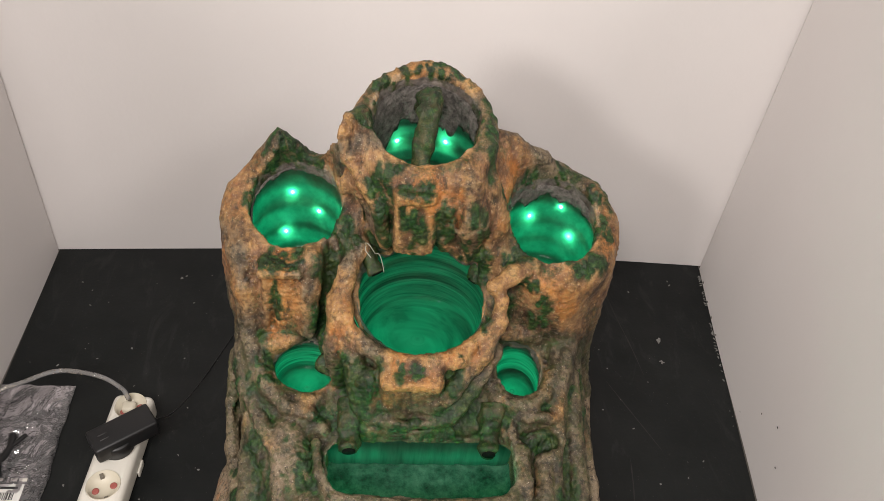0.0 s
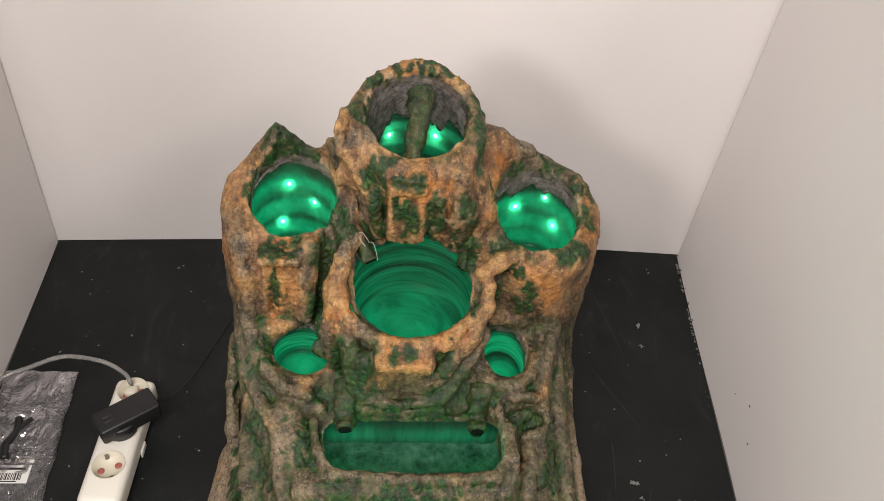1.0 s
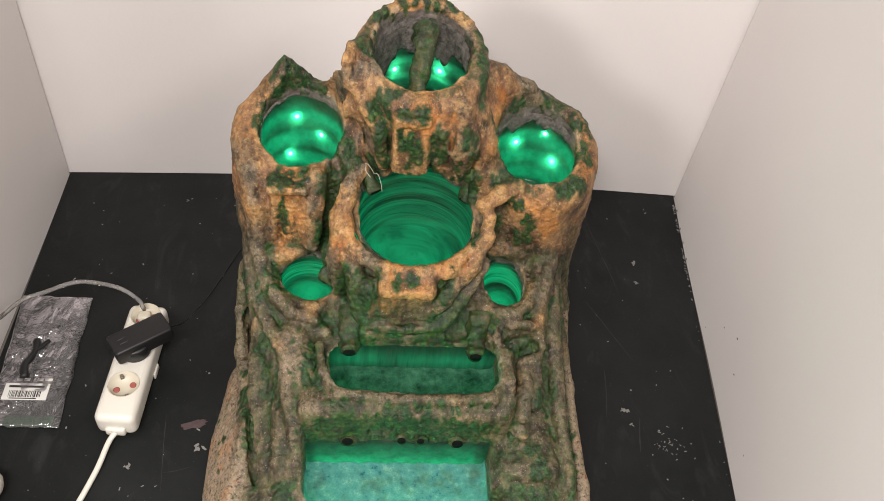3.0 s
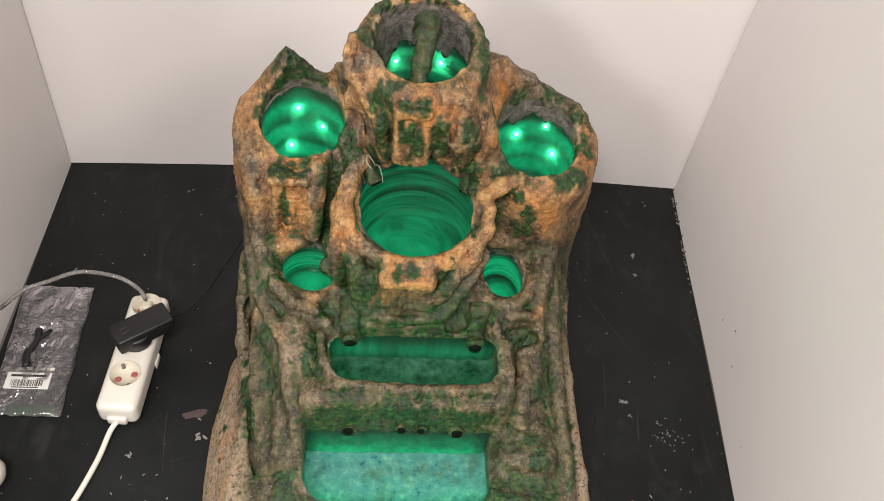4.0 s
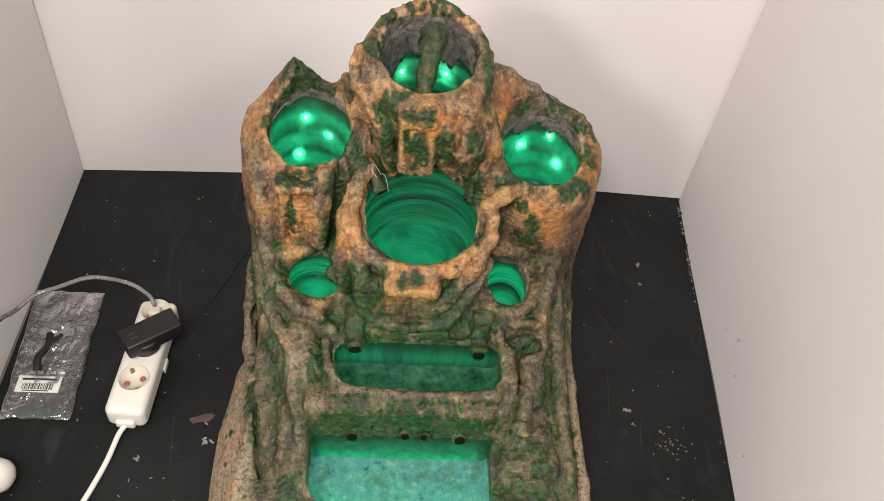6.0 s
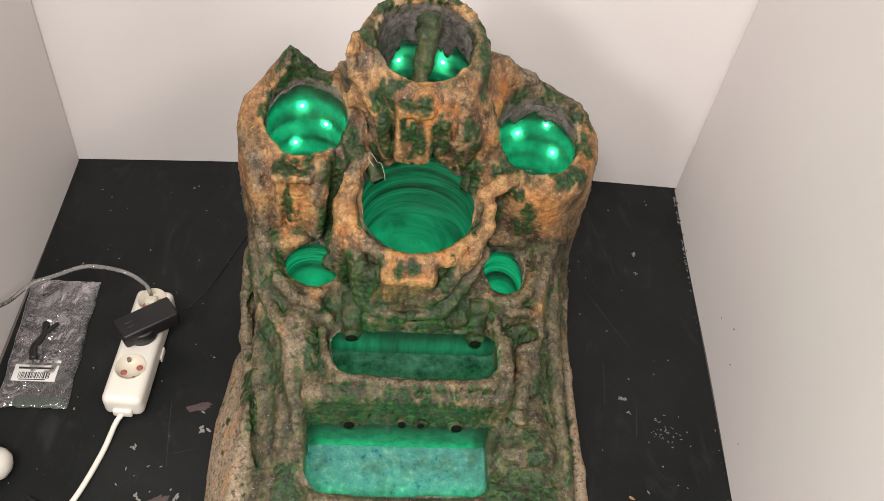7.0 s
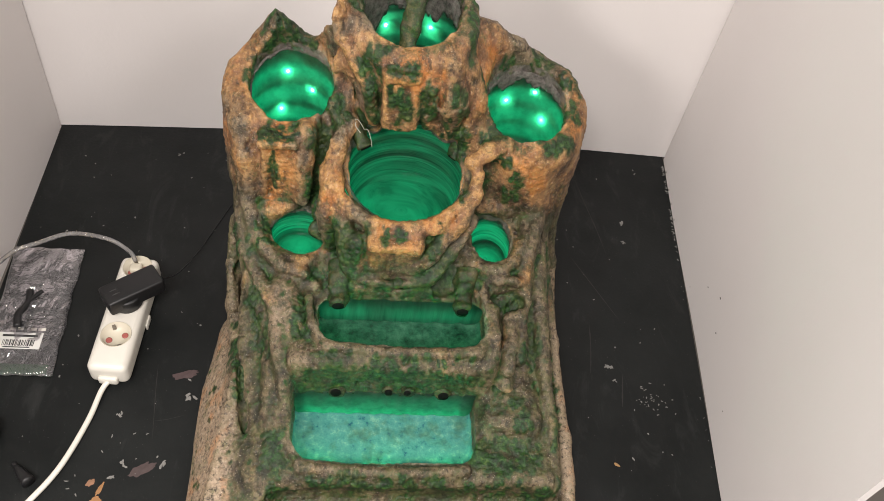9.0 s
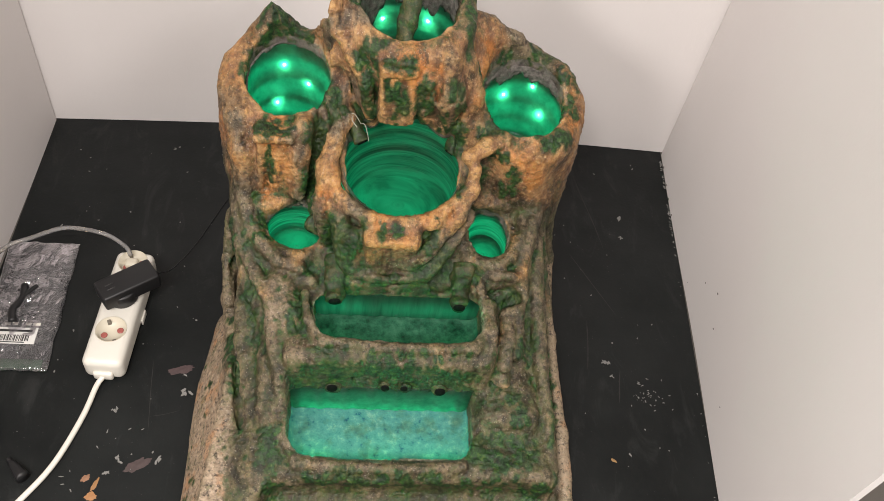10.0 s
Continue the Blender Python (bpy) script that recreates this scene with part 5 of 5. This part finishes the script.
def mouth(parent, points, r):
    """A black disc set on the far end of a tube, in place of its shaded inside."""
    a, b = Vector(points[-2]), Vector(points[-1])
    ob = part("bore_disc", lathe([(0.0, -0.004), (r * 0.62, -0.004), (r * 0.72, 0.0012), (0.0, 0.0010)], 14), BORE_BLACK, parent, "black disc standing for the shade inside the tube")
    ob.matrix_basis = Matrix.Translation(b) @ (b - a).to_track_quat("Z", "Y").to_matrix().to_4x4()


def spout(name, points, r, r_end, seed, label, dark_end=True):
    ob = part(name, pipe(points, r, 20, r_end, 10, 0.0058, seed), FLOCKED, FOUNTAIN, label)
    if dark_end:
        mouth(ob, points, r_end)


spout("spout", [(0.013, 0.706, 0.420), (0.015, 0.690, 0.440), (0.014, 0.668, 0.447), (0.011, 0.648, 0.432), (0.007, 0.632, 0.400)], 0.0125, 0.0095, 3, "flock-covered cement pipe arching over the top basin", False)
spout("spout", [(-0.052, 0.520, 0.168), (-0.053, 0.504, 0.162), (-0.055, 0.490, 0.153), (-0.054, 0.470, 0.150)], 0.0165, 0.0100, 5, "green flocked spout hanging over the pool")
spout("spout", [(0.099, 0.520, 0.164), (0.097, 0.504, 0.158), (0.094, 0.489, 0.148), (0.093, 0.471, 0.146)], 0.0155, 0.0100, 6, "green flocked spout hanging over the pool")
spout("spout", [(-0.056, 0.638, 0.294), (-0.042, 0.622, 0.289), (-0.031, 0.606, 0.276)], 0.011, 0.009, 7, "small mossy spout at the middle basin")
spout("spout", [(0.092, 0.636, 0.276), (0.080, 0.624, 0.268), (0.072, 0.616, 0.258)], 0.009, 0.0075, 4, "small mossy spout at the middle basin")
spout("spout", [(-0.062, 0.568, 0.208), (-0.077, 0.557, 0.200), (-0.086, 0.547, 0.184)], 0.010, 0.008, 8, "small mossy spout at the little basin")
for x, z, r in ((-0.052, 0.090, 0.0088), (0.009, 0.094, 0.0066), (0.031, 0.093, 0.0058), (0.074, 0.088, 0.0090)):
    spout("drip_tube", [(x, 0.416, z - 0.004), (x, 0.400, z - 0.001), (x, 0.3895, z + 0.0005)], r * 1.5, r, 9 + x * 50, "short mossy drip tube")


# ---- things on the table ----
def bored(name, bm, material, parent, holes, radius, depth_to, top):
    """A part with round wells sunk into its top at the given places."""
    ob = part(name, bm, material, parent)
    for x, y in holes:
        tool = mesh_object("drill", lathe([(0, depth_to), (radius, depth_to), (radius, top + 0.01), (0, top + 0.01)], 32, x, y), material, parent)
        mod = ob.modifiers.new("well", "BOOLEAN")
        mod.object, mod.operation, mod.solver = tool, "DIFFERENCE", "EXACT"
        me = bpy.data.meshes.new_from_object(ob.evaluated_get(bpy.context.evaluated_depsgraph_get()))
        ob.modifiers.clear()
        ob.data = me
        bpy.data.objects.remove(tool)
    return ob


def power_strip():
    t = thing("power_strip", "white plastic three-socket power strip lying on the black table", "power strip", (-0.3265, 0.528, 0.0), -3.2)
    rows = (-0.036, 0.018, 0.071)
    body = bored("body", block(-0.0245, 0.0245, -0.086, 0.089, 0.002, 0.038, 0.0090, 5), WHITE, t, [(0, y) for y in rows], 0.0190, 0.026, 0.038)
    body.data.polygons.foreach_set("use_smooth", [True] * len(body.data.polygons))
    body.data.set_sharp_from_angle(angle=radians(40))
    for y in rows:
        ring = part("socket", lathe([(0.0188, 0.0375), (0.0186, 0.0382), (0.0180, 0.0380), (0.0176, 0.0290), (0.0, 0.0285)], 32), CREAM, body, "round cream socket recess")
        ring.location = (0, y, 0)
        for side in (-1, 1):
            hole = part("pin_hole", lathe([(0.0, 0.0), (0.0040, 0.0), (0.0040, 0.0009), (0.0024, 0.0011), (0.0, 0.0002)], 16), RED, body, "red shuttered pin hole")
            hole.location = (side * 0.0088, y + side * 0.0042, 0.0288)
            clip = part("earth_clip", block(-0.0022, 0.0022, -0.003, 0.003, 0.0285, 0.0340, 0.0006), BRASS, body, "dull metal earth clip")
            clip.matrix_basis = pose(-side * 0.0070, y + side * 0.0142, 0, 0, 0, 26)
    part("cable_gland", block(-0.012, 0.012, -0.0905, -0.084, 0.006, 0.020, 0.003), WHITE, t)
    part("mounting_lug", block(0.0240, 0.0265, -0.004, 0.014, 0.002, 0.012, 0.0010), WHITE, t)
    part("cable", pipe([(0.0, -0.088, 0.012), (-0.006, -0.101, 0.008), (-0.012, -0.140, 0.0036), (-0.026, -0.198, 0.0036), (-0.047, -0.241, 0.0036), (-0.085, -0.300, 0.0036)], 0.0034, 12), WHITE, t, "white mains cable")


power_strip()


def adapter():
    place = pose(-0.3235, 0.5400, 0.038, 0, 0, 36.0)
    t = thing("plug_adapter", "black plastic plug adapter pushed into the power strip", "adapter", (-0.3235, 0.5400, 0.038), 36.0)
    part("plug_body", lathe([(0.0, -0.008), (0.0165, -0.008), (0.0172, 0.002), (0.0195, 0.004), (0.0195, 0.020), (0.018, 0.022), (0.0, 0.022)], 32), BLACK, t, "round black plug")
    part("housing", block(-0.026, 0.047, -0.016, 0.018, 0.008, 0.032, 0.0035, 3), BLACK, t)
    for y in (-0.004, 0.003):
        part("print_mark", block(-0.016, -0.006, y, y + 0.0012, 0.0316, 0.0324), plain("grey_print", (0.05, 0.05, 0.05)), t)
    run = [(-0.287, 0.566, 0.055), (-0.283, 0.574, 0.048), (-0.272, 0.600, 0.026), (-0.254, 0.660, 0.004), (-0.221, 0.750, 0.0018), (-0.190, 0.820, 0.0018)]
    part("cord", pipe([place.inverted() @ Vector(p) for p in run], 0.0007, 8), BLACK, t, "thin black cord")


adapter()


def clear_plug():
    t = thing("clear_plug_cable", "small cream plug with a clear cable arching away from the strip", "cable")
    part("plug", block(-0.333, -0.317, 0.592, 0.606, 0.028, 0.039, 0.004, 3), CREAM, t, "small cream plug")
    part("cable", pipe([(-0.325, 0.604, 0.044), (-0.332, 0.610, 0.056), (-0.357, 0.616, 0.072), (-0.405, 0.622, 0.073), (-0.447, 0.612, 0.062), (-0.474, 0.600, 0.058), (-0.487, 0.565, 0.068), (-0.488, 0.528, 0.095), (-0.486, 0.46, 0.12), (-0.484, 0.36, 0.10), (-0.482, 0.24, 0.004), (-0.482, 0.10, 0.004)], 0.0029, 12), TUBE, t, "clear sheathed cable")


clear_plug()


def plastic_bag():
    t = thing("plastic_bag", "crumpled clear plastic bag with a white barcode label", "plastic bag")
    nx, ny = 60, 110
    bm = bmesh.new()
    sides = []
    for face in (0, 1):
        grid = []
        for j in range(ny + 1):
            v = j / ny
            x0, x1 = -0.500 + 0.012 * (1 - v), -0.403 - 0.006 * v
            row = []
            for i in range(nx + 1):
                u = i / nx
                puff = (u * (1 - u) * v * (1 - v) * 16) ** 0.5
                crumple = (0.5 - abs(noise.noise(Vector((u * 3 + v, v * 6, 2.0))))) * 1.1 + (0.4 - abs(noise.noise(Vector((u * 8 + v * 7, v * 13 - u * 3, 5.0))))) * 0.75
                z = 0.0022 + (0.0070 + 0.0085 * crumple) * puff if face else 0.0012
                edge = 0.0025 * noise.noise(Vector((u * 7, v * 7, 9.0)))
                row.append(bm.verts.new((x0 + (x1 - x0) * u + edge, 0.450 + 0.202 * v + edge, max(z, 0.0012))))
            grid.append(row)
        sides.append(grid)
        for j in range(ny):
            for i in range(nx):
                q = (grid[j][i], grid[j][i + 1], grid[j + 1][i + 1], grid[j + 1][i])
                bm.faces.new(q if face else q[::-1])
    part("film", bm, FILM, t, "crumpled clear film")
    label = part("barcode_label", block(-0.477, -0.424, 0.482, 0.506, 0.0118, 0.0124, 0.0002), plain("label_paper", (0.72, 0.71, 0.68), 0.6), t, "white printed barcode label")
    ink = plain("label_ink", (0.02, 0.02, 0.02), 0.6)
    rng = random.Random(4)
    x = -0.470
    while x < -0.432:
        w = rng.choice((0.0006, 0.001, 0.0016))
        part("print_bar", block(x, x + w, 0.486, 0.495, 0.0123, 0.0127), ink, label, "", False)
        x += w + rng.choice((0.0007, 0.0012))
    part("print_line", block(-0.472, -0.430, 0.4995, 0.5025, 0.0123, 0.0127), ink, label, "", False)
    part("print_line", block(-0.468, -0.436, 0.4835, 0.4848, 0.0123, 0.0127), ink, label, "", False)
    for x0, x1 in ((-0.466, -0.459), (-0.457, -0.450), (-0.441, -0.434), (-0.432, -0.423)):
        part("print_bar", block(x0, x1, 0.5095, 0.5135, 0.0120, 0.0125, 0.0004), WHITE, t, "", False)
    part("wire_tie", pipe([(-0.458, 0.572, 0.011), (-0.456, 0.550, 0.013), (-0.462, 0.530, 0.013), (-0.458, 0.514, 0.012)], 0.0045, 8, 0.0052, 6, 0.002), BLACK, t, "bundled black wire in the bag")
    part("wire_tie", pipe([(-0.456, 0.552, 0.013), (-0.447, 0.566, 0.012), (-0.443, 0.572, 0.011)], 0.003, 8), BLACK, t)
    part("green_strip", block(-0.470, -0.411, 0.453, 0.466, 0.0013, 0.0030, 0.0006), plain("green_print", (0.014, 0.075, 0.020), 0.5), t, "green printed strip")


plastic_bag()


def nozzle():
    t = thing("black_nozzle", "small black tapered plastic nozzle lying on the table", "nozzle", (-0.412, 0.330, 0.0075), 0)
    bm = pipe([(0, 0, -0.004), (0.008, -0.008, -0.002), (0.020, -0.020, 0.0)], 0.0035, 16, 0.0078, 6)
    part("cone", bm, BLACK, t)
    part("tip", pipe([(-0.004, 0.004, -0.0045), (0.001, -0.001, -0.004)], 0.0028, 12), BLACK, t)


nozzle()
white_end = tagged(mesh_object("white_plastic_tool", lathe([(0.0, 0.0), (0.008, 0.0012), (0.0145, 0.0050), (0.0190, 0.0120), (0.0205, 0.0220), (0.0210, 0.0540), (0.0195, 0.0555), (0.0, 0.0555)], 40), WHITE), "white rounded plastic handle end lying on the table", "tool handle")
white_end.matrix_basis = Matrix.Translation((-0.438, 0.362, 0.0212)) @ Vector((-1.0, 0.12, 0.0)).to_track_quat("Z", "Y").to_matrix().to_4x4()


def flecks():
    """Dried paint flecks and crumbs strewn over the table."""
    rng = random.Random(11)
    bm = bmesh.new()

    def fleck(x, y, r, long=1.0):
        n, a0 = rng.randint(5, 8), rng.uniform(0, 6.28)
        ring = []
        for k in range(n):
            a = 2 * math.pi * k / n
            rr = r * rng.uniform(0.55, 1.15)
            u, v = rr * math.cos(a) * long, rr * math.sin(a)
            ring.append((x + u * math.cos(a0) - v * math.sin(a0), y + u * math.sin(a0) + v * math.cos(a0)))
        low = [bm.verts.new((*q, 0.0002)) for q in ring]
        tall = 0.0003 + r * rng.uniform(0.15, 0.45)
        top = [bm.verts.new((*q, tall)) for q in ring]
        bm.faces.new(top)
        for k in range(n):
            bm.faces.new((low[k], low[(k + 1) % n], top[(k + 1) % n], top[k]))

    for _ in range(170):
        x, y = rng.uniform(-0.49, 0.44), rng.uniform(0.22, 0.89)
        if not (-0.235 < x < 0.262 and y < 0.80):
            fleck(x, y, rng.choice((0.0005, 0.0006, 0.0008, 0.0008, 0.0010, 0.0014)), rng.uniform(1, 2.2))
    for x, y, r in ((-0.312, 0.849, 0.003), (0.384, 0.757, 0.006), (0.378, 0.717, 0.0045), (0.318, 0.493, 0.007), (0.322, 0.470, 0.003), (-0.312, 0.402, 0.005), (-0.296, 0.337, 0.006), (-0.306, 0.321, 0.005), (-0.232, 0.425, 0.008), (-0.248, 0.336, 0.006), (0.358, 0.460, 0.003)):
        for _ in range(5):
            fleck(x + rng.uniform(-r, r) * 0.7, y + rng.uniform(-r, r) * 0.7, r * 0.26, rng.uniform(1, 3))
    # a scattering of thin strokes beside the fountain
    for _ in range(34):
        fleck(rng.gauss(0.372, 0.014), rng.gauss(0.438, 0.012), rng.uniform(0.0005, 0.0009), rng.uniform(1, 4))
    for x, y in ((-0.354, 0.315), (-0.350, 0.306), (-0.340, 0.299), (-0.346, 0.322), (-0.322, 0.352), (-0.315, 0.372), (-0.290, 0.376), (-0.275, 0.376)):
        fleck(x, y, 0.0008, rng.uniform(2, 4))
    # white paint worn along the foot of the side board
    for _ in range(46):
        f = rng.random() * 0.30
        fleck(0.4795 - 0.060 * f - 0.0018 + rng.uniform(-0.0010, 0.0006), 0.900 - 0.72 * f, rng.uniform(0.0007, 0.0011), rng.uniform(2, 5))
    for _ in range(14):
        f = 0.3 + 0.7 * rng.random()
        fleck(0.4795 - 0.060 * f - 0.0025 + rng.uniform(-0.002, 0.0005), 0.900 - 0.72 * f, rng.uniform(0.0005, 0.0009), rng.uniform(1, 3))
    ob = mesh_object("paint_flecks", bm, plain("dried_white_paint", (0.26, 0.255, 0.24), 0.7, 0.3, 0.5, 300), None, "", False)
    tagged(ob, "tiny pale flecks of dried paint strewn over the black table", "paint flecks", "", "stuff")

    def smear(name, x, y, rx, ry, turn, colour, label):
        b = bmesh.new()
        n, s0 = 40, rng.uniform(0, 50)
        c = b.verts.new((0, 0, 0.0007))
        edge = lambda a: 0.85 + 0.32 * noise.noise(Vector((math.cos(a) * 1.6, math.sin(a) * 1.6, s0))) + 0.22 * noise.noise(Vector((math.cos(a) * 4, math.sin(a) * 4, s0)))
        ring = [b.verts.new((rx * math.cos(2 * math.pi * k / n) * edge(2 * math.pi * k / n), ry * math.sin(2 * math.pi * k / n) * edge(2 * math.pi * k / n), 0.0003)) for k in range(n)]
        for k in range(n):
            b.faces.new((c, ring[k], ring[(k + 1) % n]))
        o = tagged(mesh_object(name, b, plain(name + "_paint", colour, 0.6, 0.4, 0.5, 160), None, "", False), label, "paint smear")
        o.matrix_basis = pose(x, y, 0, 0, 0, turn)

    smear("maroon_smear", -0.243, 0.459, 0.018, 0.0075, 18, (0.085, 0.056, 0.056), "dull maroon paint smear on the black table")
    smear("mauve_smear", -0.272, 0.331, 0.017, 0.007, 32, (0.085, 0.060, 0.058), "dried mauve paint smear on the black table")
    smear("orange_chip", -0.327, 0.314, 0.006, 0.004, 40, (0.32, 0.17, 0.10), "dried pinkish orange paint chip on the black table")
    smear("orange_chip", -0.315, 0.306, 0.009, 0.003, 70, (0.36, 0.19, 0.08), "curled dried orange paint chip on the black table")
    smear("orange_chip", -0.317, 0.292, 0.008, 0.005, 10, (0.42, 0.21, 0.09), "dried orange paint chip on the black table")
    smear("white_chip", -0.222, 0.262, 0.007, 0.005, 30, (0.40, 0.38, 0.33), "pale plaster chip at the fountain's foot")
    smear("orange_chip", 0.304, 0.348, 0.005, 0.002, -30, (0.40, 0.24, 0.10), "thin orange wood splinter on the black table")


    def stroke(b, points, wide):
        """A thin flat ribbon along a smooth line, fading out in width."""
        path = smooth_path([(x, y, 0.0) for x, y in points], 10)
        pairs = []
        for n, p in enumerate(path):
            way = (path[min(n + 1, len(path) - 1)] - path[max(n - 1, 0)]).normalized()
            w = wide * (0.35 + 0.65 * abs(noise.noise(Vector((p.x * 70, p.y * 70, wide * 900))))) * min(1, 4 * n / len(path) + 0.1, 4 * (1 - n / len(path)) + 0.1)
            pairs.append((b.verts.new((p.x - way.y * w, p.y + way.x * w, 0.0004)), b.verts.new((p.x + way.y * w, p.y - way.x * w, 0.0004))))
        for q, k in zip(pairs, pairs[1:]):
            b.faces.new((q[0], q[1], k[1], k[0]))

    b = bmesh.new()
    stroke(b, ((-0.279, 0.474), (-0.276, 0.440), (-0.272, 0.405), (-0.268, 0.370)), 0.0009)
    stroke(b, ((-0.272, 0.393), (-0.255, 0.396), (-0.236, 0.402)), 0.0006)
    stroke(b, ((0.318, 0.850), (0.326, 0.800), (0.338, 0.740), (0.346, 0.690)), 0.0012)
    stroke(b, ((0.290, 0.680), (0.310, 0.640), (0.330, 0.600), (0.345, 0.570)), 0.0013)
    stroke(b, ((0.300, 0.560), (0.296, 0.520), (0.290, 0.480)), 0.0016)
    stroke(b, ((0.335, 0.480), (0.330, 0.455), (0.326, 0.430)), 0.0016)
    ob = mesh_object("scratches", b, plain("scuffed_grey_paint", (0.034, 0.033, 0.031), 0.65, 0.3, 0.5, 300), None, "", False)
    tagged(ob, "faint grey scratches in the black paint of the table", "scratches", "", "stuff")
    # specks and nicks low on the white side board
    b = bmesh.new()
    for y, z, s in ((0.579, 0.075, 0.0012), (0.540, 0.103, 0.0015), (0.505, 0.072, 0.0014), (0.62, 0.020, 0.0008), (0.40, 0.05, 0.0010), (0.87, 0.006, 0.0022), (0.83, 0.005, 0.0016), (0.80, 0.004, 0.0020), (0.765, 0.005, 0.0018)):
        x = 0.4815 - 0.060 * (0.905 - y) / 0.723 - 0.0002
        v = [b.verts.new((x - 0.0016, y + s * math.cos(a) * rng.uniform(0.8, 1.6), z + s * math.sin(a))) for a in (0, 1.05, 2.1, 3.14, 4.2, 5.2)]
        b.faces.new(v)
    ob = mesh_object("board_specks", b, plain("dark_speck", (0.05, 0.045, 0.04), 0.8), None, "", False)
    tagged(ob, "small dark specks and nicks on the white side board", "specks", "", "stuff")


flecks()
